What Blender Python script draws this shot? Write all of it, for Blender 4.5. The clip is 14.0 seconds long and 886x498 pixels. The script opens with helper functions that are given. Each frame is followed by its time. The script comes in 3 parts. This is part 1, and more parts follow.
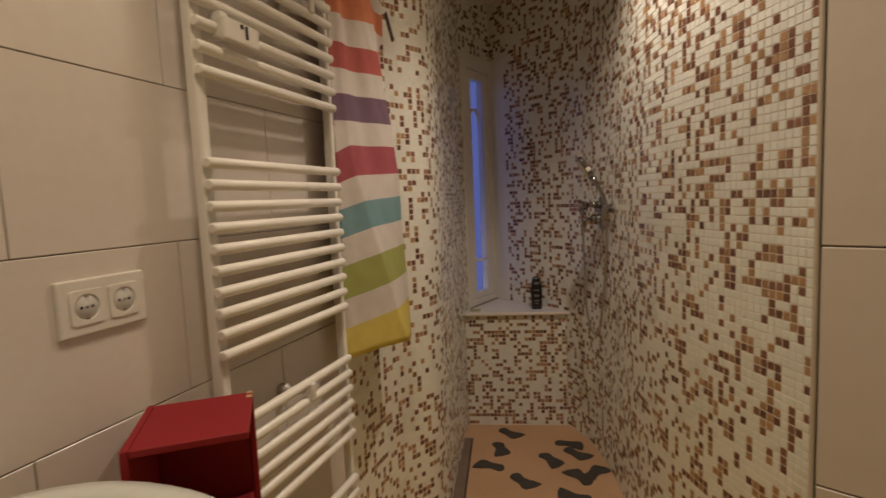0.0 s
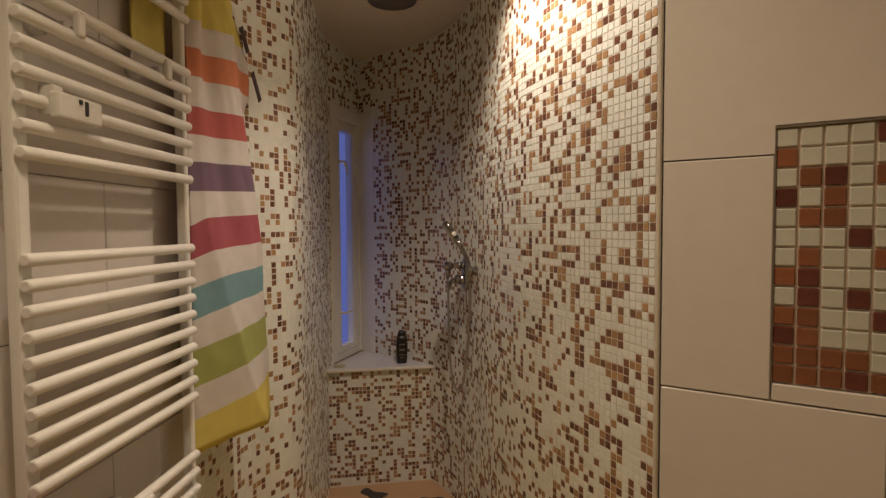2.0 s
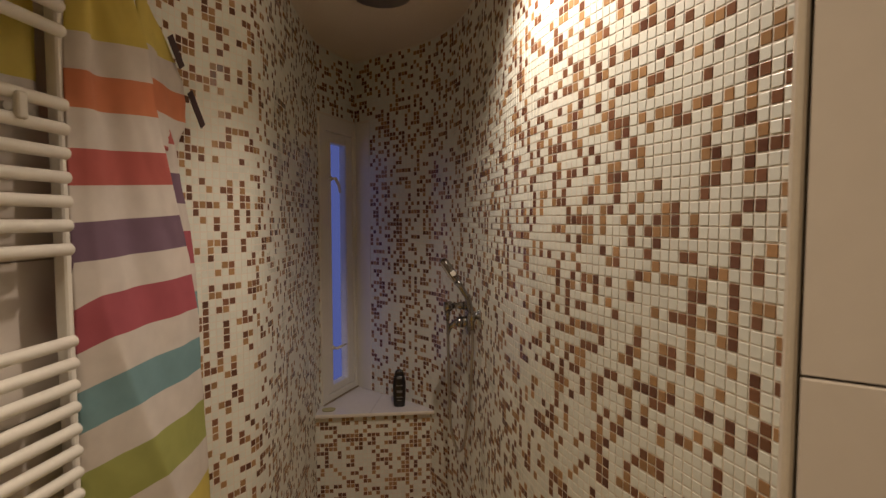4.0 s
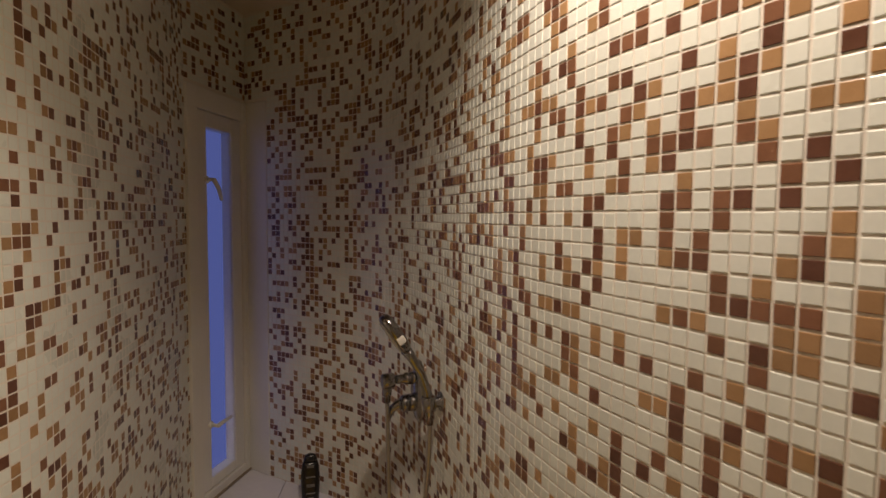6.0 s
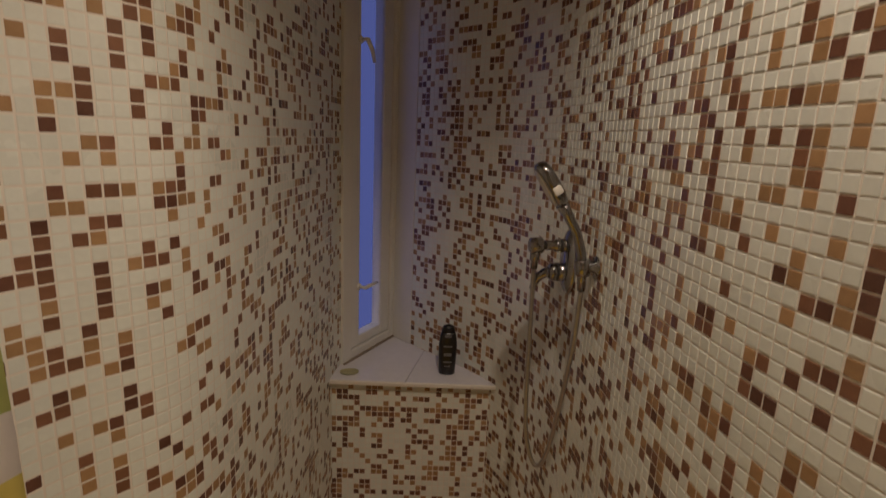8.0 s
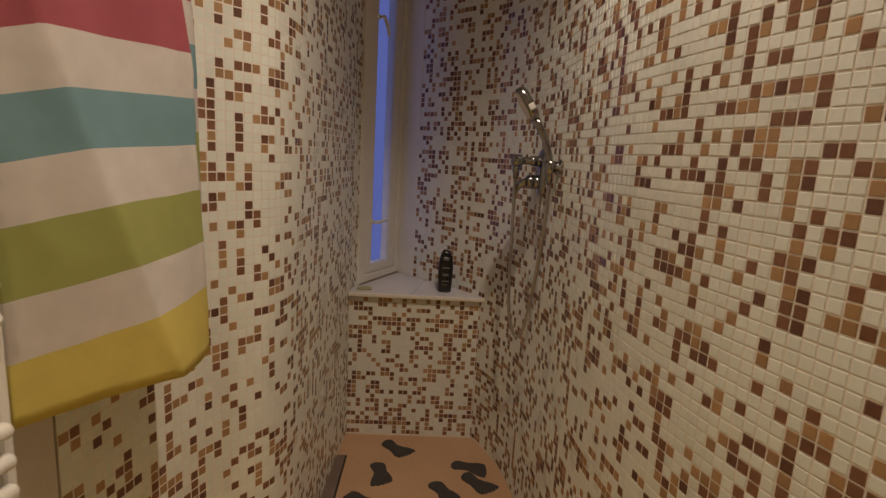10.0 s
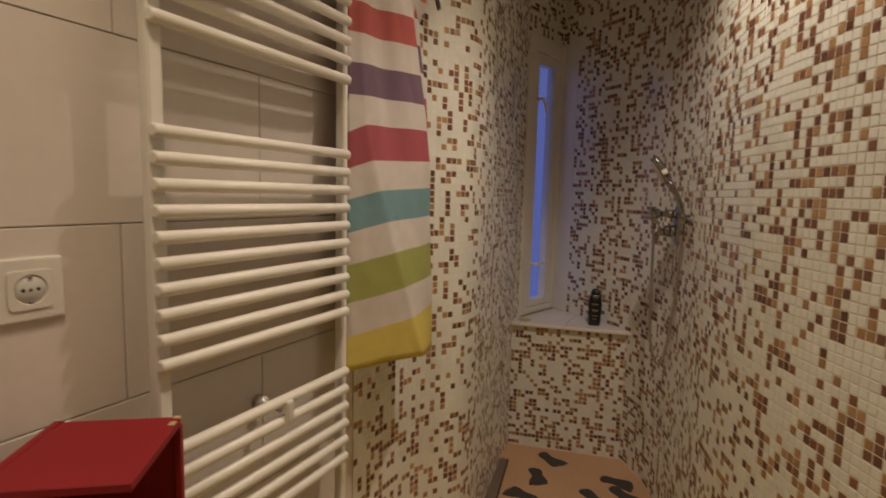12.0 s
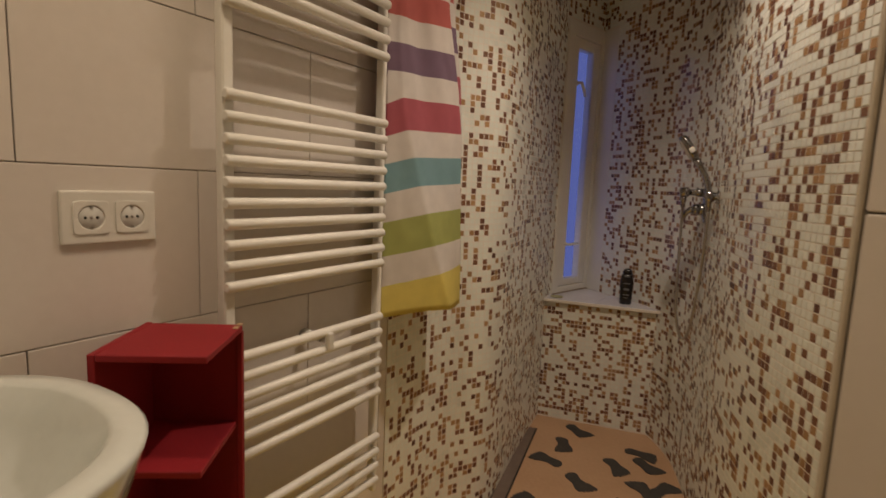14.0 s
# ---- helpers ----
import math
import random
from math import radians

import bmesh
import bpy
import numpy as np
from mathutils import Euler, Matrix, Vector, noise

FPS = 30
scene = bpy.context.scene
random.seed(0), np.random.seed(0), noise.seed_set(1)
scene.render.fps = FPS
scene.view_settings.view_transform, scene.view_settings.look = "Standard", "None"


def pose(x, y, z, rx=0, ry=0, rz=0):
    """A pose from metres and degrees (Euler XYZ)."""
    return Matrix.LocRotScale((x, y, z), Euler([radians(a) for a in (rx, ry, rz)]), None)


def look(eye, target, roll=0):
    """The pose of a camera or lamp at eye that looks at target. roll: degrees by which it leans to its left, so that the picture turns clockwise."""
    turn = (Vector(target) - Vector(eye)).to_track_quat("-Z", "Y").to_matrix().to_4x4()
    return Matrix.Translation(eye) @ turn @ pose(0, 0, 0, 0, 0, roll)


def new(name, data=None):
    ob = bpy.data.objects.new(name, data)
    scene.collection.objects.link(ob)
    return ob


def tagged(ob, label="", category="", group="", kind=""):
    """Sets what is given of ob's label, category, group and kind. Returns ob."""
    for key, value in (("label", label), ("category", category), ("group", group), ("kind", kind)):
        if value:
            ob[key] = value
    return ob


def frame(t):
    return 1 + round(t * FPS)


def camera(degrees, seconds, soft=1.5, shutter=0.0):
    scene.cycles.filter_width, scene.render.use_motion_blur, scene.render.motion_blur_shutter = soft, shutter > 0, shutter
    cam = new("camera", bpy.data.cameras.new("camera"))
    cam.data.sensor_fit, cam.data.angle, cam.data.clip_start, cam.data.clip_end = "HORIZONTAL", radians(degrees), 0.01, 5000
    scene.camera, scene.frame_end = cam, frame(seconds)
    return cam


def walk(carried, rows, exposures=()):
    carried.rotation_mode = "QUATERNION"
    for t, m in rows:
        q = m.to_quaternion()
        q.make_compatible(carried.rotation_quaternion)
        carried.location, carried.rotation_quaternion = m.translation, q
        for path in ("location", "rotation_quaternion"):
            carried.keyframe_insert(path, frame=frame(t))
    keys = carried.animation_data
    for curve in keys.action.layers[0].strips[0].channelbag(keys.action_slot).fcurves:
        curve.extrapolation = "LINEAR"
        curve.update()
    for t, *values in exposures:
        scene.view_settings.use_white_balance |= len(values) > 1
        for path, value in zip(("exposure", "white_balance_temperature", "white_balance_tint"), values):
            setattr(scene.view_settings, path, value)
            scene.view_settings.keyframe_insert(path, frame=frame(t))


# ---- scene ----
cam = camera(81.2, 14.0, soft=1.4, shutter=0.25)
PATH = [
    (0, (0.081, 0.1, 1.39), (-0.552, 1.987, 1.201), -2.5),
    (0.5, (0.069, 0.104, 1.436), (-0.221, 2.074, 1.255), -2.2),
    (1, (0.064, 0.077, 1.504), (-0.138, 2.059, 1.335), -3.0),
    (1.5, (0.068, 0.082, 1.524), (-0.033, 2.077, 1.424), -0.3),
    (2, (0.064, 0.12, 1.532), (-0.057, 2.115, 1.446), -0.3),
    (2.2, (0.065, 0.133, 1.534), (-0.058, 2.128, 1.448), -0.3),
    (4.3, (0.139, 0.621, 1.719), (-0.069, 2.606, 1.591), -0.1),
    (4.5, (0.123, 0.707, 1.717), (-0.084, 2.691, 1.568), -0.2),
    (5, (0.03, 0.958, 1.742), (0.121, 2.951, 1.602), -1.4),
    (5.5, (-0.02, 1.13, 1.754), (0.218, 3.111, 1.619), -1.2),
    (6, (-0.023, 1.274, 1.799), (0.124, 3.265, 1.68), 0.5),
    (6.5, (-0.03, 1.343, 1.832), (-0.191, 3.335, 1.758), 0.7),
    (7, (-0.021, 1.367, 1.81), (-0.399, 3.331, 1.76), 1.5),
    (7.5, (-0.031, 1.384, 1.719), (-0.447, 3.328, 1.51), 1.2),
    (8, (-0.055, 1.377, 1.602), (-0.429, 3.296, 1.178), 2.5),
    (8.5, (-0.073, 1.324, 1.505), (-0.381, 3.234, 0.998), 2.3),
    (8.7, (-0.084, 1.279, 1.474), (-0.36, 3.196, 0.976), 3.4),
    (10.8, (0.049, 0.627, 1.304), (-0.393, 2.553, 0.994), 2.7),
    (11, (0.055, 0.568, 1.303), (-0.447, 2.476, 0.979), 3.0),
    (11.5, (0.105, 0.411, 1.311), (-0.51, 2.285, 0.978), 2.3),
    (12, (0.117, 0.383, 1.394), (-0.777, 2.159, 1.181), 1.5),
    (12.5, (0.139, 0.363, 1.426), (-1.021, 1.988, 1.311), 2.0),
    (13, (0.159, 0.361, 1.413), (-1.086, 1.923, 1.303), 2.3),
    (13.5, (0.195, 0.338, 1.389), (-1.013, 1.924, 1.233), 2.2),
    (14, (0.247, 0.271, 1.324), (-0.803, 1.955, 1.076), 2.4),
]
EXPOSURES = [(0, 0.0), (2, 0.0), (4.5, -0.27), (5.5, -0.22), (6.5, -0.42), (7, -0.50), (8.5, -0.20), (11, 0.08), (12, 0.0), (14, 0.0)]
walk(cam, [(t, look(eye, target, roll)) for t, eye, target, roll in PATH], EXPOSURES)

# ---- world, lamps, exposure ----
world = bpy.data.worlds.new("dusk")
scene.world = world
world.use_nodes = True
world.node_tree.nodes["Background"].inputs[0].default_value = (0.105, 0.130, 0.38, 1)
world.node_tree.nodes["Background"].inputs[1].default_value = 0.85
scene.view_settings.exposure = 0.0

CEIL = 2.63
DOWNLIGHTS = [  # x, y, watts, cone, tilt towards +x, tilt towards -y
    (0.06, 1.73, 57.0, 127, 8, -3),
    (-0.16, 0.52, 31.0, 112, 0, 0),
    (0.05, -0.05, 6.0, 115, 0, 0),
    (-0.20, -0.45, 5.0, 150, 0, 0),
]
WARM = (1.0, 0.785, 0.55)
HALOGEN = (1.0, 0.81, 0.645)

# ---- materials ----


def mat(name):
    m = bpy.data.materials.new(name)
    m.use_nodes = True
    nt = m.node_tree
    return m, nt, nt.nodes["Principled BSDF"]


def node(nt, kind, **inputs):
    n = nt.nodes.new(kind)
    for key, value in inputs.items():
        n.inputs[key].default_value = value
    return n


def ramp(nt, source, stops, constant=False):
    r = nt.nodes.new("ShaderNodeValToRGB")
    if constant:
        r.color_ramp.interpolation = "CONSTANT"
    els = r.color_ramp.elements
    els[0].position, els[0].color = stops[0][0], (*stops[0][1], 1)
    els[1].position, els[1].color = stops[-1][0], (*stops[-1][1], 1)
    for p, c in stops[1:-1]:
        e = els.new(p)
        e.color = (*c, 1)
    nt.links.new(source, r.inputs["Fac"])
    return r


def surface(name, low, high, scale, rough=(0.3, 0.4), bump=0.1, fine=None, metal=0.0, per_piece=0.0, coat=0.0):
    """Colour between low and high by noise at two scales, with gloss and relief that vary too."""
    m, nt, p = mat(name)
    co = nt.nodes.new("ShaderNodeTexCoord")
    n1 = node(nt, "ShaderNodeTexNoise", Scale=scale, Detail=4.0)
    n2 = node(nt, "ShaderNodeTexNoise", Scale=fine or scale * 12, Detail=2.0)
    nt.links.new(co.outputs["Object"], n1.inputs["Vector"])
    nt.links.new(co.outputs["Object"], n2.inputs["Vector"])
    mix = node(nt, "ShaderNodeMath")
    mix.operation = "MULTIPLY_ADD"
    mix.inputs[1].default_value = 0.35
    nt.links.new(n2.outputs["Fac"], mix.inputs[0])
    half = node(nt, "ShaderNodeMath")
    half.operation = "MULTIPLY"
    half.inputs[1].default_value = 0.65
    nt.links.new(n1.outputs["Fac"], half.inputs[0])
    nt.links.new(half.outputs[0], mix.inputs[2])
    r = ramp(nt, mix.outputs[0], [(0.3, low), (0.7, high)])
    colour = r.outputs["Color"]
    if per_piece:
        info = nt.nodes.new("ShaderNodeObjectInfo")
        geo = nt.nodes.new("ShaderNodeNewGeometry")
        add = node(nt, "ShaderNodeMath")
        add.operation = "ADD"
        nt.links.new(info.outputs["Random"], add.inputs[0])
        nt.links.new(geo.outputs["Random Per Island"], add.inputs[1])
        fr = node(nt, "ShaderNodeMath")
        fr.operation = "FRACT"
        nt.links.new(add.outputs[0], fr.inputs[0])
        mr = nt.nodes.new("ShaderNodeMapRange")
        mr.inputs["To Min"].default_value = 1 - per_piece
        mr.inputs["To Max"].default_value = 1 + per_piece
        nt.links.new(fr.outputs[0], mr.inputs["Value"])
        hsv = nt.nodes.new("ShaderNodeHueSaturation")
        nt.links.new(mr.outputs[0], hsv.inputs["Value"])
        nt.links.new(colour, hsv.inputs["Color"])
        colour = hsv.outputs["Color"]
    nt.links.new(colour, p.inputs["Base Color"])
    rr = nt.nodes.new("ShaderNodeMapRange")
    rr.inputs["To Min"].default_value, rr.inputs["To Max"].default_value = rough
    nt.links.new(n1.outputs["Fac"], rr.inputs["Value"])
    nt.links.new(rr.outputs[0], p.inputs["Roughness"])
    p.inputs["Metallic"].default_value = metal
    p.inputs["Coat Weight"].default_value = coat
    if bump:
        b = node(nt, "ShaderNodeBump", Strength=bump, Distance=0.002)
        nt.links.new(mix.outputs[0], b.inputs["Height"])
        nt.links.new(b.outputs["Normal"], p.inputs["Normal"])
    return m


M_TILE = surface("glazed_wall_tile", (0.66, 0.605, 0.555), (0.72, 0.665, 0.615), 1.5, (0.20, 0.3), 0.05, 40, per_piece=0.03)
M_GROUT = surface("tile_grout", (0.34, 0.295, 0.245), (0.44, 0.385, 0.325), 30, (0.8, 0.9), 0.3)
M_MGROUT = surface("mosaic_grout", (0.77, 0.72, 0.64), (0.83, 0.78, 0.70), 6, (0.30, 0.50), 0.06, 150)
M_CREAM = surface("cream_mosaic", (0.735, 0.76, 0.70), (0.815, 0.84, 0.78), 6, (0.2, 0.38), 0.06, 150, per_piece=0.035)
M_AMBER = surface("tan_mosaic", (0.35, 0.205, 0.100), (0.43, 0.26, 0.13), 60, (0.12, 0.3), 0.15, 500, per_piece=0.15)
M_BROWN = surface("brown_mosaic", (0.185, 0.086, 0.049), (0.24, 0.115, 0.066), 60, (0.12, 0.3), 0.15, 500, per_piece=0.18)
M_DARK = surface("dark_brown_mosaic", (0.115, 0.050, 0.032), (0.165, 0.075, 0.05), 60, (0.1, 0.28), 0.15, 500, per_piece=0.2)
M_PLASTER = surface("painted_ceiling", (0.72, 0.64, 0.53), (0.78, 0.70, 0.59), 3, (0.8, 0.9), 0.1, 120)
M_ENAMEL = surface("white_enamel", (0.76, 0.74, 0.69), (0.82, 0.80, 0.75), 5, (0.32, 0.45), 0.03, 90)
M_PLASTIC = surface("white_plastic", (0.66, 0.635, 0.58), (0.73, 0.705, 0.65), 8, (0.2, 0.3), 0.02, 150)
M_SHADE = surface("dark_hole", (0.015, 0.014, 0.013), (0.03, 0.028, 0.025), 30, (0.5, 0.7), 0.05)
M_CERAMIC = surface("white_ceramic", (0.62, 0.645, 0.61), (0.68, 0.705, 0.67), 4, (0.06, 0.14), 0.02, 60, coat=0.4)
M_CHROME = surface("chrome", (0.30, 0.30, 0.315), (0.42, 0.42, 0.435), 20, (0.07, 0.18), 0.02, 300, metal=1.0)
M_STEEL = surface("brushed_steel", (0.28, 0.26, 0.24), (0.4, 0.37, 0.34), 40, (0.3, 0.5), 0.1, 400, metal=1.0)
M_HOSE = surface("ribbed_hose_metal", (0.40, 0.38, 0.36), (0.52, 0.50, 0.48), 60, (0.25, 0.4), 0.3, 600, metal=0.9)
M_RED = surface("red_paint", (0.21, 0.003, 0.008), (0.28, 0.005, 0.012), 6, (0.6, 0.75), 0.2, 180)
M_BARE = surface("bare_wood", (0.4, 0.26, 0.14), (0.55, 0.38, 0.22), 30, (0.6, 0.8), 0.2)
M_FLOOR = surface("tan_cast_floor", (0.50, 0.31, 0.18), (0.60, 0.385, 0.235), 3, (0.35, 0.55), 0.15, 60)
M_STICKER = surface("charcoal_rubber", (0.035, 0.032, 0.03), (0.07, 0.065, 0.06), 40, (0.6, 0.8), 0.5, 300)
M_FRAME = surface("white_window_paint", (0.78, 0.765, 0.71), (0.85, 0.835, 0.78), 5, (0.3, 0.45), 0.1, 90)
M_MARBLE = surface("white_stone_slab", (0.74, 0.72, 0.76), (0.84, 0.82, 0.85), 4, (0.15, 0.3), 0.05, 40)
M_BOTTLE = surface("black_plastic", (0.012, 0.011, 0.012), (0.022, 0.02, 0.022), 20, (0.15, 0.3), 0.02)
M_LABEL = surface("grey_print", (0.10, 0.10, 0.11), (0.2, 0.2, 0.21), 60, (0.3, 0.4), 0.0)
M_SOAP = surface("yellow_soap", (0.40, 0.38, 0.20), (0.48, 0.45, 0.26), 20, (0.4, 0.6), 0.1)
M_STRAP = surface("dark_strap", (0.03, 0.015, 0.02), (0.06, 0.03, 0.035), 60, (0.7, 0.9), 0.2)
M_TRIM = surface("beige_edge_trim", (0.56, 0.50, 0.42), (0.64, 0.58, 0.49), 20, (0.3, 0.5), 0.05)


def towel_material():
    m, nt, p = mat("striped_cotton")
    co = nt.nodes.new("ShaderNodeTexCoord")
    sep = nt.nodes.new("ShaderNodeSeparateXYZ")
    nt.links.new(co.outputs["UV"], sep.inputs[0])
    w, o, r, v, c, t, g, y = ((0.79, 0.74, 0.70), (0.72, 0.27, 0.14), (0.57, 0.15, 0.135), (0.24, 0.155, 0.225), (0.50, 0.125, 0.16),
                              (0.25, 0.43, 0.48), (0.45, 0.48, 0.155), (0.78, 0.66, 0.18))
    edges = (0.922, 1.042, 1.127, 1.228, 1.306, 1.388, 1.468, 1.552, 1.622, 1.700, 1.770, 1.845, 1.918, 1.990, 2.063)
    cols = (y, w, g, w, t, w, c, w, v, w, r, w, o, w, y)
    stops = [((e - 0.9) / 1.4, k) for e, k in zip(edges, cols)]
    stops[0] = (0.0, y)
    rp = ramp(nt, sep.outputs["Y"], stops, constant=True)
    wv = node(nt, "ShaderNodeTexNoise", Scale=900.0, Detail=1.0)
    nz = node(nt, "ShaderNodeTexNoise", Scale=25.0, Detail=3.0)
    nt.links.new(co.outputs["Object"], wv.inputs["Vector"])
    nt.links.new(co.outputs["Object"], nz.inputs["Vector"])
    hsv = nt.nodes.new("ShaderNodeHueSaturation")
    mr = nt.nodes.new("ShaderNodeMapRange")
    mr.inputs["To Min"].default_value, mr.inputs["To Max"].default_value = 0.88, 1.08
    nt.links.new(nz.outputs["Fac"], mr.inputs["Value"])
    nt.links.new(mr.outputs[0], hsv.inputs["Value"])
    nt.links.new(rp.outputs["Color"], hsv.inputs["Color"])
    nt.links.new(hsv.outputs["Color"], p.inputs["Base Color"])
    b = node(nt, "ShaderNodeBump", Strength=0.35, Distance=0.001)
    nt.links.new(wv.outputs["Fac"], b.inputs["Height"])
    nt.links.new(b.outputs["Normal"], p.inputs["Normal"])
    p.inputs["Roughness"].default_value = 0.9
    # thin cloth lets some light through
    tr = nt.nodes.new("ShaderNodeBsdfTranslucent")
    nt.links.new(hsv.outputs["Color"], tr.inputs["Color"])
    mixs = node(nt, "ShaderNodeMixShader", Fac=0.3)
    nt.links.new(p.outputs[0], mixs.inputs[1])
    nt.links.new(tr.outputs[0], mixs.inputs[2])
    nt.links.new(mixs.outputs[0], nt.nodes["Material Output"].inputs["Surface"])
    return m


M_TOWEL = towel_material()


def glass_material():
    m, nt, p = mat("window_glass")
    p.inputs["Base Color"].default_value = (0.95, 0.97, 1.0, 1)
    p.inputs["Roughness"].default_value = 0.08
    p.inputs["Transmission Weight"].default_value = 1.0
    p.inputs["IOR"].default_value = 1.1
    return m


M_GLASS = glass_material()

# ---- mesh helpers ----


def box_bm(size, centre=(0, 0, 0), bevel=0.0, turn=0.0, seg=1, bm=None):
    """A bevelled box added to bm; turn in degrees about z."""
    out = bm or bmesh.new()
    tmp = bmesh.new()
    bmesh.ops.create_cube(tmp, size=1, matrix=Matrix.Diagonal((*size, 1)))
    if bevel:
        bmesh.ops.bevel(tmp, geom=tmp.edges[:], offset=bevel, segments=seg, affect="EDGES", profile=0.6)
    bmesh.ops.transform(tmp, matrix=Matrix.Translation(centre) @ Matrix.Rotation(radians(turn), 4, "Z"), verts=tmp.verts)
    join(out, tmp)
    return out


def join(out, tmp):
    me = bpy.data.meshes.new("tmp")
    tmp.to_mesh(me)
    tmp.free()
    out.from_mesh(me)
    bpy.data.meshes.remove(me)


def tube_bm(points, radius, sides=12, bm=None, cap=True):
    """A round tube along points; radius may be a list."""
    out = bm or bmesh.new()
    pts = [Vector(p) for p in points]
    rad = radius if isinstance(radius, (list, tuple)) else [radius] * len(pts)
    rings, up = [], None
    for i, p in enumerate(pts):
        d = (pts[min(i + 1, len(pts) - 1)] - pts[max(i - 1, 0)]).normalized()
        if up is None:
            up = d.orthogonal().normalized()
        up = (up - d * up.dot(d)).normalized()
        side = d.cross(up)
        rings.append([out.verts.new(p + rad[i] * (math.cos(a) * up + math.sin(a) * side)) for a in (2 * math.pi * k / sides for k in range(sides))])
    for a, b in zip(rings, rings[1:]):
        for k in range(sides):
            f = out.faces.new((a[k], a[(k + 1) % sides], b[(k + 1) % sides], b[k]))
            f.smooth = True
    if cap:
        out.faces.new(rings[0][::-1])
        out.faces.new(rings[-1])
    return out


def lathe_bm(profile, axis=(0, 0, 1), origin=(0, 0, 0), sides=32, sx=1.0, sy=1.0, bm=None):
    """A profile of (radius, height) turned round an axis."""
    out = bm or bmesh.new()
    q = Vector((0, 0, 1)).rotation_difference(Vector(axis)).to_matrix()
    rings = []
    for r, h in profile:
        rings.append([out.verts.new(Vector(origin) + q @ Vector((sx * r * math.cos(a), sy * r * math.sin(a), h))) for a in (2 * math.pi * k / sides for k in range(sides))])
    for a, b in zip(rings, rings[1:]):
        for k in range(sides):
            f = out.faces.new((a[k], a[(k + 1) % sides], b[(k + 1) % sides], b[k]))
            f.smooth = True
    for ring, flip in ((rings[0], True), (rings[-1], False)):
        if profile[0 if flip else -1][0] > 1e-5:
            out.faces.new(ring[::-1] if flip else ring)
    bmesh.ops.remove_doubles(out, verts=out.verts, dist=1e-6)
    return out


def prism_bm(poly, z0, z1, bm=None):
    """An upright prism on a plan outline."""
    out = bm or bmesh.new()
    lo = [out.verts.new((x, y, z0)) for x, y in poly]
    hi = [out.verts.new((x, y, z1)) for x, y in poly]
    n = len(poly)
    out.faces.new(lo[::-1])
    out.faces.new(hi)
    for k in range(n):
        out.faces.new((lo[k], lo[(k + 1) % n], hi[(k + 1) % n], hi[k]))
    bmesh.ops.recalc_face_normals(out, faces=out.faces)
    return out


def superring(bm, a, b, z, n=2.4, sides=56):
    out = []
    for k in range(sides):
        t = 2 * math.pi * k / sides
        c, s = math.cos(t), math.sin(t)
        out.append(bm.verts.new((a * math.copysign(abs(c) ** (2 / n), c), b * math.copysign(abs(s) ** (2 / n), s), z)))
    return out


def ring_solid(rings_spec, n=2.4, sides=56, close=True):
    bm = bmesh.new()
    rings = [superring(bm, a, b, z, n, sides) for a, b, z in rings_spec]
    for p, q in zip(rings, rings[1:]):
        for k in range(sides):
            f = bm.faces.new((p[k], p[(k + 1) % sides], q[(k + 1) % sides], q[k]))
            f.smooth = True
    if close:
        bm.faces.new(rings[0][::-1])
        bm.faces.new(rings[-1])
    bmesh.ops.recalc_face_normals(bm, faces=bm.faces)
    return bm


def mesh_of(name, bm, *materials):
    me = bpy.data.meshes.new(name)
    bm.to_mesh(me)
    bm.free()
    for m in materials:
        me.materials.append(m)
    return me


def part(name, bm, material, parent=None, label=""):
    ob = new(name, mesh_of(name, bm, material))
    if parent:
        ob.parent = parent
    return tagged(ob, label)


def piece(name, me, parent, m):
    ob = new(name, me)
    ob.parent = parent
    ob.matrix_local = m
    return ob


def thing(name, label, category, place=(0, 0, 0), turn=0.0, group=""):
    ob = new(name)
    ob.empty_display_size = 0.05
    ob.matrix_basis = pose(*place, 0, 0, turn)
    return tagged(ob, label, category, group)


def curve_points(ctrl, step):
    """Catmull-Rom through plan points, resampled at even steps: (place, tangent) at the middle of each step."""
    c = [Vector(p) for p in ctrl]
    c = [2 * c[0] - c[1]] + c + [2 * c[-1] - c[-2]]
    fine = []
    for i in range(1, len(c) - 2):
        for k in range(40):
            t = k / 40
            fine.append(0.5 * (2 * c[i] + (c[i + 1] - c[i - 1]) * t + (2 * c[i - 1] - 5 * c[i] + 4 * c[i + 1] - c[i + 2]) * t * t
                               + (3 * c[i] - c[i - 1] - 3 * c[i + 1] + c[i + 2]) * t ** 3))
    fine.append(c[-2])
    s = [0.0]
    for a, b in zip(fine, fine[1:]):
        s.append(s[-1] + (b - a).length)
    total, out, j = s[-1], [], 0
    n = max(1, round(total / step))
    for k in range(2 * n + 1):
        d = total * k / (2 * n)
        while j < len(s) - 2 and s[j + 1] < d:
            j += 1
        f = (d - s[j]) / max(1e-9, s[j + 1] - s[j])
        out.append((fine[j].lerp(fine[j + 1], f), (fine[j + 1] - fine[j]).normalized()))
    return out[0::2], out[1::2]


# ---- mosaic walls ----
PITCH = 0.0225
MOSAIC = (M_CREAM, M_AMBER, M_BROWN, M_DARK)
TILE_HALF, TILE_PROUD = 0.0096, 0.0012


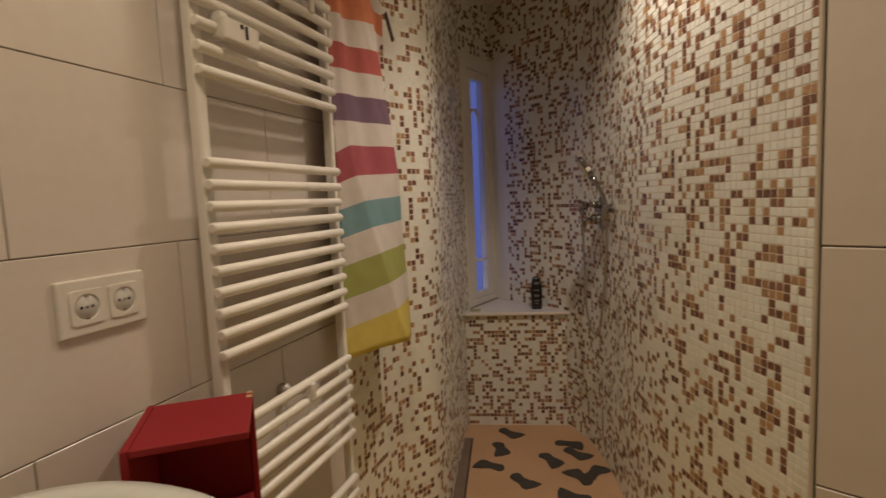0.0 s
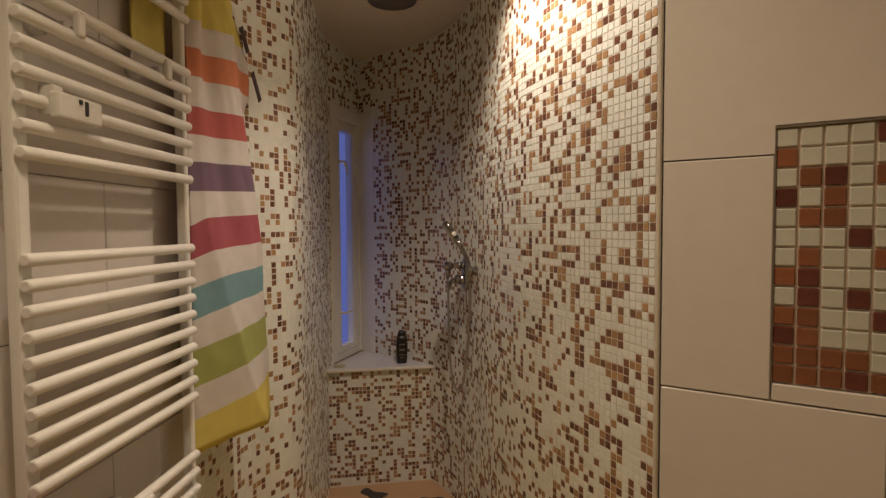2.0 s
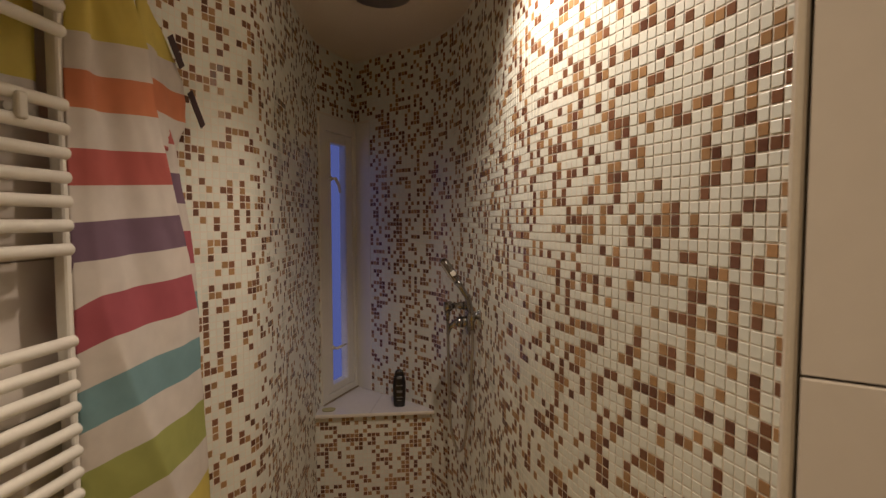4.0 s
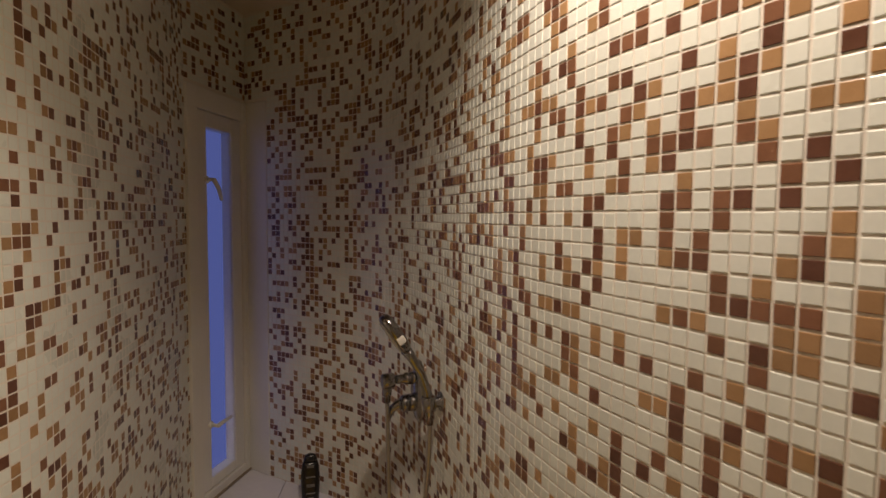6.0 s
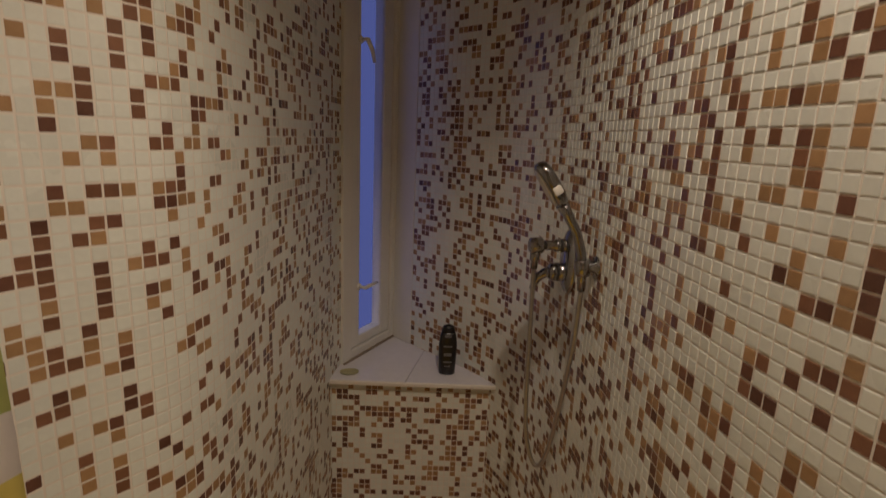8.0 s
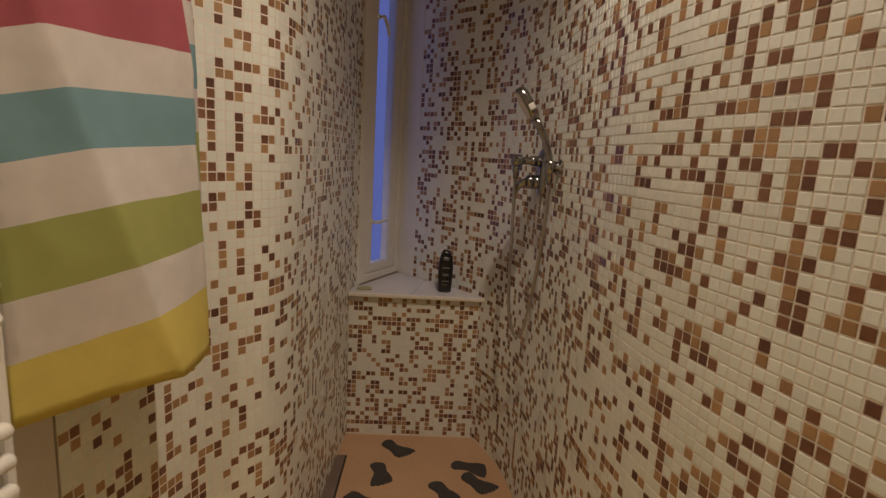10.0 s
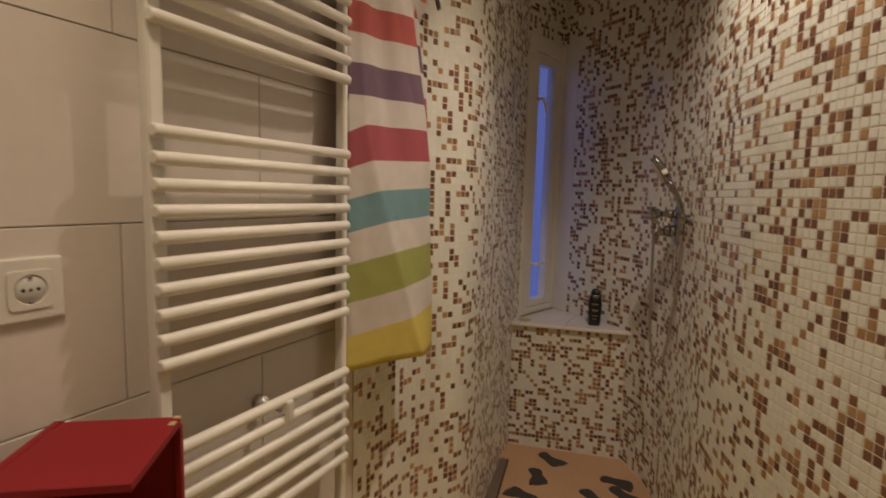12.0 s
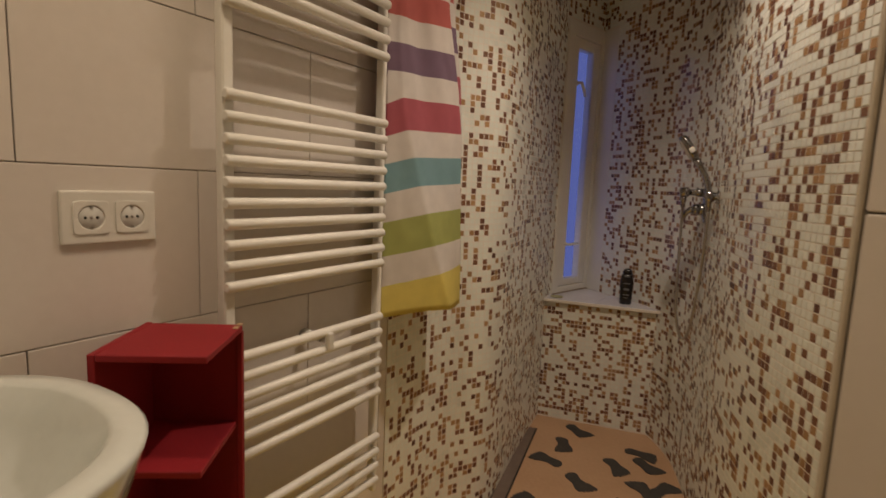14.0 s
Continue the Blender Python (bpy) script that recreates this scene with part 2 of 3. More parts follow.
def tile_shape():
    """One mosaic tile in its own plane: x along the wall, y out of it, z up; edges eased."""
    a, b, h = TILE_HALF, TILE_HALF - 0.0008, TILE_PROUD
    vs = [(-a, -0.0004, -a), (a, -0.0004, -a), (a, -0.0004, a), (-a, -0.0004, a), (-a, h * 0.65, -a), (a, h * 0.65, -a), (a, h * 0.65, a), (-a, h * 0.65, a),
          (-b, h, -b), (b, h, -b), (b, h, b), (-b, h, b)]
    fs = []
    for o in (0, 4):
        for k in range(4):
            fs.append((o + k, o + (k + 1) % 4, o + 4 + (k + 1) % 4, o + 4 + k))
    fs.append((8, 9, 10, 11))
    return np.array(vs), [f[::-1] for f in fs]


TILE_V, TILE_F = tile_shape()
TILE_MESHES = []
for m_ in MOSAIC:
    me_ = bpy.data.meshes.new("mosaic_tile")
    me_.from_pydata([tuple(v) for v in TILE_V], [], TILE_F)
    me_.materials.append(m_)
    TILE_MESHES.append(me_)


def mosaic_wall(name, ctrl, side, z0, z1, label, seed, share=0.33, near=None, thick=0.09, deep=0.0, relief=1.0):
    """A wall along plan points with mosaic on its room side (side 1: to the left of the direction, -1: to the right).
    near: (first, last) column share and (low, high) z within which tiles are objects of their own.
    relief: how far its tiles stand out of the joints, as a share of a tile's depth."""
    rng = random.Random(seed)
    flat = np.array((1.0, relief, 1.0))
    edges, mids = curve_points(ctrl, PITCH)
    wall_bm = bmesh.new()
    inner, outer = [], []
    for p, t in edges:
        n = Vector((-t.y, t.x)) * side
        inner.append((p.x, p.y))
        outer.append((p.x - n.x * thick, p.y - n.y * thick))
    poly_lo = [[wall_bm.verts.new((x, y, z)) for x, y in pts] for pts in (inner, outer) for z in (z0, z1)]
    il, ih, ol, oh = poly_lo
    k = len(inner)
    for i in range(k - 1):
        for a, b in ((il, ih), (ih, oh), (oh, ol), (ol, il)):
            f = wall_bm.faces.new((a[i], a[i + 1], b[i + 1], b[i]))
    for i in (0, k - 1):
        wall_bm.faces.new((il[i], ih[i], oh[i], ol[i]))
    bmesh.ops.recalc_face_normals(wall_bm, faces=wall_bm.faces)
    wall = tagged(new(name, mesh_of(name, wall_bm, M_MGROUT)), label, "wall", "", "structure")
    rows = int((z1 - z0) / PITCH)
    first = z0 + (z1 - z0 - rows * PITCH) * 0.5
    verts, faces, mats_ = [], [], []
    single = []
    # colour map: scattered single tiles and short runs
    nc = len(mids)
    grid = np.zeros((nc, rows), int)
    for c in range(nc):
        for r in range(rows):
            # a tile next to plain ones is more likely to be brown, which keeps the mix even
            beside = (grid[c - 1, r] > 0) + (grid[c, r - 1] > 0) + (grid[c - 1, r - 1] > 0)
            odds = share * (1.0 + deep * max(0.0, c / nc - 0.55)) * (0.95, 0.72, 0.55, 0.35)[beside]
            if rng.random() < odds:
                grid[c, r] = rng.choices((1, 2, 3), (0.42, 0.40, 0.18))[0]
                if rng.random() < 0.36:
                    dc, dr = rng.choice(((0, 1), (1, 0), (0, -1)))
                    if 0 <= c + dc < nc and 0 <= r + dr < rows:
                        grid[c + dc, r + dr] = rng.choices((1, 2, 3), (0.42, 0.40, 0.18))[0]
    for c, (p, t) in enumerate(mids):
        n = Vector((-t.y, t.x)) * side
        x_axis = Vector((t.x, t.y, 0)) * (1 if side < 0 else -1)
        for r in range(rows):
            z = first + (r + 0.5) * PITCH
            rot = Matrix((x_axis, (n.x, n.y, 0), (0, 0, 1))).transposed()
            tilt = Euler((rng.gauss(0, 0.007), 0, rng.gauss(0, 0.007))).to_matrix()
            m3 = rot @ tilt
            slip = rng.gauss(0, 0.00025)
            place = Vector((p.x + t.x * slip, p.y + t.y * slip, z + rng.gauss(0, 0.00025)))
            k_ = int(grid[c, r])
            if near and near[0][0] <= c < near[0][1] and near[1][0] <= z < near[1][1]:
                single.append((k_, Matrix.Translation(place) @ m3.to_4x4() @ Matrix.Diagonal((1, relief, 1, 1))))
                continue
            base = len(verts)
            a = (TILE_V * flat) @ np.array(m3).T + np.array(place)
            verts.extend(map(tuple, a))
            faces.extend(tuple(base + i for i in f) for f in TILE_F)
            mats_.extend([k_] * len(TILE_F))
    me = bpy.data.meshes.new("mosaic_tiles")
    me.from_pydata(verts, [], faces)
    for m in MOSAIC:
        me.materials.append(m)
    me.polygons.foreach_set("material_index", mats_)
    rest = new("mosaic_tiles", me)
    rest.parent = wall
    tagged(rest, kind="stuff")
    for k_, m in single:
        LATER.append((TILE_MESHES[k_], wall, m))
    return wall


LATER = []

RIGHT = [(0.72, 0.72), (0.63, 1.06), (0.55, 1.29), (0.475, 1.48), (0.385, 1.655), (0.315, 1.80), (0.25, 1.95), (0.185, 2.15), (0.115, 2.43),
         (0.055, 2.67), (-0.045, 2.95), (-0.17, 3.145), (-0.30, 3.26), (-0.45, 3.36), (-0.585, 3.445)]
LEFT = [(-0.742, 1.545), (-0.743, 1.68), (-0.739, 1.80), (-0.725, 1.89), (-0.701, 1.955), (-0.668, 2.015), (-0.643, 2.075), (-0.638, 2.14), (-0.650, 2.25), (-0.715, 2.60), (-0.785, 3.05),
        (-0.796, 3.172)]
W0, W1 = Vector((-0.795, 3.165)), Vector((-0.697, 3.52))
WD0 = (W1 - W0).normalized()
mosaic_wall("wall_shower_right", RIGHT, 1, 0.0, CEIL, "curved shower wall in cream and brown glass mosaic", 11, near=((18, 38), (1.35, 1.68)), deep=0.6)
mosaic_wall("wall_shower_left", LEFT, -1, 0.0, CEIL, "bulging shower wall in cream and brown glass mosaic", 12, near=((16, 36), (1.15, 1.48)), relief=0.35)
mosaic_wall("wall_over_window", [tuple(W0), tuple(W1 + WD0 * 0.012)], -1, 2.27, CEIL, "mosaic wall above the slit window", 13)
mosaic_wall("wall_bench", [(-0.79, 3.055), (-0.185, 3.185)], -1, 0.0, 0.69, "mosaic front of the shower bench", 14, share=0.42, relief=0.5, near=((4, 24), (0.36, 0.69)), thick=0.05)

# ---- white tiled walls ----


def slab_mesh(w, h, t=0.008):
    """A glazed wall tile: x along, y out, z up, from its lower left corner."""
    bm = box_bm((w - 0.002, t, h - 0.002), (w / 2, -t / 2, h / 2), 0.0012)
    return mesh_of("wall_tile", bm, M_TILE)


SLABS = {}


def slab(w, h):
    key = (round(w, 3), round(h, 3))
    if key not in SLABS:
        SLABS[key] = slab_mesh(w, h)
    return SLABS[key]


def course_wall(name, origin, direction, out, length, z_joint, label, joints, height=CEIL, hole=None, thick=0.1, skip=None):
    """A wall of 0.60 x 0.30 tiles in half bond. joints: the place of one upright joint for even and for odd courses."""
    o, d, n = Vector(origin), Vector(direction).normalized(), Vector(out).normalized()
    a, b = o - n * 0.0085, o + d * length - n * 0.0085
    bm = prism_bm([a[:], b[:], (b - n * thick)[:], (a - n * thick)[:]], 0, height)
    wall = tagged(new(name, mesh_of(name, bm, M_GROUT)), label, "wall", "", "structure")
    rot = Matrix(((d.x, d.y, 0), (n.x, n.y, 0), (0, 0, 1))).transposed().to_4x4()
    k0 = -math.ceil(z_joint / 0.302)
    z = z_joint + k0 * 0.302
    k = k0
    while z < height - 0.005:
        za, zb = max(z, 0), min(z + 0.302, height)
        s = joints[k % 2] - 0.604 * math.ceil(joints[k % 2] / 0.604)
        while s < length:
            sa, sb = max(s, 0), min(s + 0.604, length)
            if k != skip and sb - sa > 0.01 and zb - za > 0.01:
                boxes = [(sa, sb, za, zb)]
                if hole:
                    boxes = cut(boxes[0], hole)
                for xa, xb, ya, yb in boxes:
                    LATER_TILES.append((slab(xb - xa, yb - ya), wall, Matrix.Translation((o.x + d.x * xa, o.y + d.y * xa, ya)) @ rot))
            s += 0.604
        z += 0.302
        k += 1
    return wall


def cut(r, h):
    """The rest of a rectangle (s0, s1, z0, z1) once a hole is taken out."""
    s0, s1, z0, z1 = r
    a, b, c, d = max(s0, h[0]), min(s1, h[1]), max(z0, h[2]), min(z1, h[3])
    if a >= b or c >= d:
        return [r]
    out = []
    if a - s0 > 0.004:
        out.append((s0, a, z0, z1))
    if s1 - b > 0.004:
        out.append((b, s1, z0, z1))
    if c - z0 > 0.004:
        out.append((a, b, z0, c))
    if z1 - d > 0.004:
        out.append((a, b, d, z1))
    return out


LATER_TILES = []
BACK_Y = -1.0
# radiator wall, running into the shower
course_wall("wall_radiator", (-0.742, BACK_Y), (0, 1), (1, 0), 1.542 - BACK_Y, 1.331, "white glazed tile wall behind the radiator",
            (0.602 - BACK_Y, 0.904 - BACK_Y))
R0 = Vector((0.315, 0.83))
RD = Vector((0.893, -0.45)).normalized()
RN = Vector((-RD.y, RD.x)) * -1
INS = (0.127, 0.127 + 0.02388 * 13, 1.338, 1.338 + 0.02388 * 13)
course_wall("wall_entrance", R0, RD, RN, 1.0, 1.315, "white glazed tile wall with a mosaic inset", (0.127, 0.24), hole=INS, skip=1)
# plain walls that close the room behind the camera
far = R0 + RD * 1.0
course_wall("wall_side", far, (0, -1), (-1, 0), far.y - BACK_Y, 1.315, "plain white tiled side wall", (0.2, 0.5))
course_wall("wall_back", (far.x, BACK_Y), (-1, 0), (0, 1), far.x + 0.742, 1.315, "plain white tiled back wall", (0.2, 0.5))
# thin edge strips
part_trim = tagged(part("trim_entrance_edge", box_bm((0.006, 0.10, CEIL), (R0.x + RN.x * -0.048 - RD.x * 0.004, R0.y + RN.y * -0.048 - RD.y * 0.004, CEIL / 2), 0.002,
                   math.degrees(math.atan2(RD.y, RD.x))), M_TRIM), "thin beige edge strip at the wall's end", "trim", "", "structure")

# the room floor stays out of view; its ochre tints the lower walls by bounce
M_ROOMFLOOR = surface("ochre_bounce_floor", (0.74, 0.52, 0.05), (0.82, 0.60, 0.08), 4, (0.3, 0.5), 0.1, 60)
floor = tagged(part("floor_shower", prism_bm([(-1.0, 1.75), (1.4, 1.75), (1.4, 3.75), (-1.0, 3.75)], -0.08, 0.0), M_FLOOR), "tan cast floor of the walk-in shower", "floor", "", "structure")
room_floor = tagged(part("floor_room", prism_bm([(-1.0, -1.15), (1.4, -1.15), (1.4, 1.75), (-1.0, 1.75)], -0.08, 0.0), M_ROOMFLOOR), "unseen bathroom floor, ochre to bounce yellow light", "floor", "", "structure")
ceiling = tagged(part("ceiling", prism_bm([(-1.0, -1.15), (1.4, -1.15), (1.4, 3.75), (-1.0, 3.75)], CEIL, CEIL + 0.08), M_PLASTER), "beige painted ceiling", "ceiling", "", "structure")

# ---- window ----
WD = (W1 - W0).normalized()
WN = Vector((WD.y, -WD.x))
WLEN = (W1 - W0).length
WA = math.degrees(math.atan2(WD.y, WD.x))


def win_box(name, s0, s1, z0, z1, depth, out, material, parent, bevel=0.004, label=""):
    """A board in the window's plane from s0 to s1; out: how far its face stands proud."""
    c = W0 + WD * (s0 + s1) / 2 + WN * (out - depth / 2)
    return part(name, box_bm((s1 - s0, depth, z1 - z0), (c.x, c.y, (z0 + z1) / 2), bevel, WA, 2), material, parent, label)


window = tagged(new("window_1"), "narrow white framed slit window, dusk sky behind", "window", "", "structure")
ZB, ZT = 0.706, 2.268
win_box("frame_jamb", 0.0, 0.055, ZB, ZT, 0.10, 0.012, M_FRAME, window)
win_box("frame_jamb", WLEN - 0.03, WLEN + 0.005, ZB, ZT, 0.10, 0.012, M_FRAME, window)
win_box("frame_head", 0.055, WLEN - 0.03, 2.19, ZT, 0.10, 0.010, M_FRAME, window)
win_box("frame_sill", 0.055, WLEN - 0.03, ZB, 0.745, 0.10, 0.010, M_FRAME, window)
sash = win_box("sash", 0.056, 0.118, 0.747, 2.188, 0.05, 0.002, M_FRAME, window, 0.006)
win_box("stile", WLEN - 0.094, WLEN - 0.032, 0.747, 2.188, 0.05, 0.002, M_FRAME, sash, 0.006)
win_box("rail", 0.118, WLEN - 0.094, 0.747, 0.788, 0.05, 0.001, M_FRAME, sash, 0.006)
win_box("rail", 0.118, WLEN - 0.094, 2.13, 2.188, 0.05, 0.001, M_FRAME, sash, 0.006)
pane = win_box("pane", 0.118, WLEN - 0.094, 0.786, 2.132, 0.006, -0.005, M_GLASS, sash, 0.0)
pane.visible_shadow = False
# two casement handles: rosette, neck and lever; the upper one hangs half open
for z_, drop in ((1.000, 0.004), (1.935, -0.075)):
    c = W0 + WD * 0.112
    latch = part("latch", lathe_bm([(0.0, 0.0), (0.014, 0.0), (0.014, 0.004), (0.010, 0.007), (0.0, 0.007)], (WN.x, WN.y, 0), (c.x + WN.x * 0.002, c.y + WN.y * 0.002, z_), 18), M_FRAME, sash)
    a, b = c + WN * 0.007, c + WN * 0.034
    part("neck", tube_bm([(a.x, a.y, z_), (b.x, b.y, z_)], 0.0065, 12), M_FRAME, latch)
    e1, e2 = b + WD * 0.030, b + WD * (0.085 if drop > 0 else 0.045)
    part("lever", tube_bm([(b.x - WD.x * 0.006, b.y - WD.y * 0.006, z_), (b.x, b.y, z_), (e1.x, e1.y, z_ + drop * 0.45), (e2.x, e2.y, z_ + drop)], [0.006, 0.0085, 0.008, 0.0065], 12), M_FRAME, latch)
# dusk light that comes in through the pane
dusk = bpy.data.lights.new("window_dusk", "AREA")
dusk.shape, dusk.size, dusk.size_y, dusk.energy, dusk.color = "RECTANGLE", 0.15, 1.30, 0.035, (0.30, 0.38, 1.0)
dusk_ob = new("window_dusk", dusk)
wm = W0 + WD * 0.196 + WN * 0.001
dusk_ob.matrix_basis = look((wm.x, wm.y, 1.46), (wm.x + WN.x, wm.y + WN.y, 1.46))
# thin dark brown strip where the window meets the stone
M_JOINT_STRIP = surface("dark_brown_strip", (0.22, 0.17, 0.12), (0.36, 0.29, 0.22), 40, (0.6, 0.8), 0.3)
win_box("sealant", 0.002, WLEN - 0.004, 0.7065, 0.7125, 0.016, 0.019, M_JOINT_STRIP, window, 0.0015)
# white board beside the window on the back wall
bd0, bd1 = Vector((-0.585, 3.445)), Vector((-0.697, 3.525))
bd = (bd1 - bd0).normalized()
bn = Vector((-0.5812, -0.8137))
bc = (bd0 + bd1) / 2 - bn * 0.03
part("trim_window_board", box_bm(((bd1 - bd0).length, 0.07, ZT - ZB), (bc.x, bc.y, (ZB + ZT) / 2), 0.004, math.degrees(math.atan2(bd.y, bd.x)), 2), M_FRAME)
tagged(bpy.data.objects["trim_window_board"], "white painted board beside the window", "trim", "", "structure")
bc2 = (bd0 + bd1) / 2 - bn * 0.035
mosaic_wall("wall_back_corner", [tuple(bd0), tuple(bd1 + bd * 0.02)], 1, 2.27, CEIL, "mosaic corner above the window board", 15)
part("wall_under_board", box_bm(((bd1 - bd0).length + 0.05, 0.06, 0.70), (bc2.x, bc2.y, 0.35), 0, math.degrees(math.atan2(bd.y, bd.x))), M_MGROUT)
tagged(bpy.data.objects["wall_under_board"], "plain wall hidden behind the bench", "wall", "", "structure")
wc = (W0 + W1) / 2 - WN * 0.05
part("wall_under_window", box_bm((WLEN + 0.02, 0.09, 0.70), (wc.x, wc.y, 0.35), 0, WA), M_MGROUT)
tagged(bpy.data.objects["wall_under_window"], "plain wall hidden behind the bench", "wall", "", "structure")

# ---- bench top ----
bench = tagged(new("bench_top"), "white stone slab on the mosaic shower bench", "bench")
part("slab", prism_bm([(-0.80, 3.035), (-0.512, 3.095), (-0.512, 3.397), (-0.585, 3.447), (-0.697, 3.522), (-0.797, 3.165)], 0.691, 0.706), M_MARBLE, bench)
part("slab", prism_bm([(-0.5095, 3.0955), (-0.172, 3.166), (-0.30, 3.262), (-0.45, 3.361), (-0.5095, 3.396)], 0.691, 0.706), M_MARBLE, bench)
part("front_edge", box_bm((0.628, 0.010, 0.016), (-0.487, 3.095, 0.6975), 0.002, 11.8), M_MGROUT, bench)

# ---- inset panel in the entrance wall ----
ENT = Matrix(((RD.x, RN.x, 0, R0.x), (RD.y, RN.y, 0, R0.y), (0, 0, 1, 0), (0, 0, 0, 1)))  # along the wall, out of it, up
entrance = bpy.data.objects["wall_entrance"]


def wall_prism(outline, thickness):
    """A flat slab from an outline in the entrance wall's plane."""
    bm = bmesh.new()
    front = [bm.verts.new((s, 0, z)) for s, z in outline]
    back = [bm.verts.new((s, -thickness, z)) for s, z in outline]
    n = len(outline)
    bm.faces.new(front)
    bm.faces.new(back[::-1])
    for k in range(n):
        bm.faces.new((front[k], back[k], back[(k + 1) % n], front[(k + 1) % n]))
    bmesh.ops.recalc_face_normals(bm, faces=bm.faces)
    return bm


g = 0.001
notched = mesh_of("wall_tile", wall_prism([(g, 1.617 + g), (INS[0] - g, 1.617 + g), (INS[0] - g, INS[3] + 0.004), (INS[1] + g, INS[3] + 0.004), (INS[1] + g, 1.617 + g),
                                           (0.604, 1.617 + g), (0.604, 1.919 - g), (g, 1.919 - g)], 0.008), M_TILE)
piece("wall_tile", notched, entrance, ENT)
LATER_TILES.append((slab(0.394, 0.302), entrance, ENT @ Matrix.Translation((0.606, 0, 1.617))))

inset = thing("mosaic_inset", "square panel of cream and rust mosaic set in tiled wall", "wall panel")
inset.matrix_basis = ENT @ Matrix.Translation((INS[0], -0.0015, INS[2]))
M_WHITEGLASS = surface("pale_glass_mosaic", (0.52, 0.51, 0.44), (0.60, 0.59, 0.51), 40, (0.1, 0.25), 0.1, 300, per_piece=0.05)
M_RUST = surface("rust_glass_mosaic", (0.20, 0.072, 0.034), (0.28, 0.105, 0.05), 50, (0.1, 0.25), 0.1, 400, per_piece=0.2)
M_MAROON = surface("maroon_glass_mosaic", (0.09, 0.025, 0.018), (0.15, 0.045, 0.03), 50, (0.1, 0.25), 0.1, 400, per_piece=0.2)
part("bed", box_bm((0.3105, 0.004, 0.3105), (0.155, -0.0065, 0.155)), surface("rose_grout", (0.60, 0.48, 0.39), (0.68, 0.55, 0.46), 40, (0.8, 0.9), 0.2), inset)
INSET_ROWS = """wwwwdw rwwwww wrdwrw dwrwwr wrrwwr wwwdwr wrwwrr rdwwww wdwdwd rrwwdw drwwww rrrrwd rrrdrw""".split()
inset_meshes = {}
for key, m in (("w", M_WHITEGLASS), ("r", M_RUST), ("d", M_MAROON)):
    inset_meshes[key] = mesh_of("inset_tile", box_bm((0.0212, 0.005, 0.0212), (0, -0.0035, 0), 0.0012), m)
rng = random.Random(5)
for row, text in enumerate(INSET_ROWS):
    for col in range(13):
        key = text[col] if col < len(text) else rng.choices("wrd", (0.62, 0.23, 0.15))[0]
        piece("inset_tile", inset_meshes[key], inset, Matrix.Translation((0.02388 * (col + 0.5), 0, 0.02388 * (12.5 - row))))
# dark strips draw the inset's border at the top and the left
part("edge_strip", box_bm((0.318, 0.009, 0.004), (0.155, -0.004, 0.3125), 0.0006), M_STEEL, inset, "thin dark strip along the inset's border")
part("edge_strip", box_bm((0.003, 0.009, 0.31), (-0.0005, -0.004, 0.155), 0.0006), M_STEEL, inset, "thin dark strip along the inset's border")

# ---- towel radiator ----
radiator = thing("towel_radiator", "tall white tubular towel radiator on tiled wall", "radiator", (-0.742, 0, 0))
for y_, wide in ((0.925, 0.027), (1.411, 0.019)):
    part("post", box_bm((0.028, wide, 1.83), (0.058, y_, 1.315), 0.009, 0, 3), M_ENAMEL, radiator)
bars = [2.055 + 0.0445 * k for k in range(4)] + [1.655 + 0.0445 * k for k in range(7)] + [1.481 - 0.0425 * k for k in range(10)]
bars += [0.945 - 0.0445 * k for k in range(6)] + [0.583 - 0.0445 * k for k in range(4)]
bar_bm = tube_bm([(0.082, 0.908, 0), (0.082, 0.912, 0), (0.082, 1.401, 0), (0.082, 1.405, 0)], [0.008, 0.0115, 0.0115, 0.008], 14)
bar_me = mesh_of("bar", bar_bm, M_ENAMEL)
for z_ in bars:
    piece("bar", bar_me, radiator, Matrix.Translation((0, 0, z_)))
for y_, z_ in ((1.03, 1.90), (1.30, 1.90), (1.19, 0.923)):
    br = part("bracket", tube_bm([(0.0, y_, z_), (0.02, y_, z_), (0.022, y_, z_), (0.07, y_, z_)], [0.016, 0.016, 0.008, 0.008], 16), M_PLASTIC, radiator)
    part("cap", box_bm((0.014, 0.020, 0.046), (0.094, y_, z_), 0.006, 0, 3), M_PLASTIC, br)
clip = part("humidifier", box_bm((0.018, 0.106, 0.044), (0.103, 1.006, 1.742), 0.006, 0, 3), M_PLASTIC, radiator, "white plastic clip-on box with dark slot")
part("clip_hook", box_bm((0.03, 0.022, 0.05), (0.088, 0.967, 1.75), 0.004, 0, 2), M_PLASTIC, clip)
part("slot", box_bm((0.003, 0.008, 0.026), (0.1125, 1.018, 1.746), 0.001), M_SHADE, clip)
part("slot", box_bm((0.003, 0.008, 0.009), (0.1125, 1.004, 1.755), 0.001), M_SHADE, clip)

# ---- double socket ----
socket = thing("double_socket", "white double wall socket on glazed tiles", "socket", (-0.742, 0.7345, 1.2425))
part("cover_frame", box_bm((0.011, 0.157, 0.092), (0.0035, -0.002, 0), 0.005, 0, 5), M_PLASTIC, socket)
M_WELL = surface("socket_well", (0.56, 0.55, 0.52), (0.62, 0.61, 0.58), 30, (0.4, 0.5), 0.02)
OUTWARD = Matrix(((0, 0, 1, 0), (1, 0, 0, 0), (0, 1, 0, 0), (0, 0, 0, 1)))  # a lying ring turned to face the room


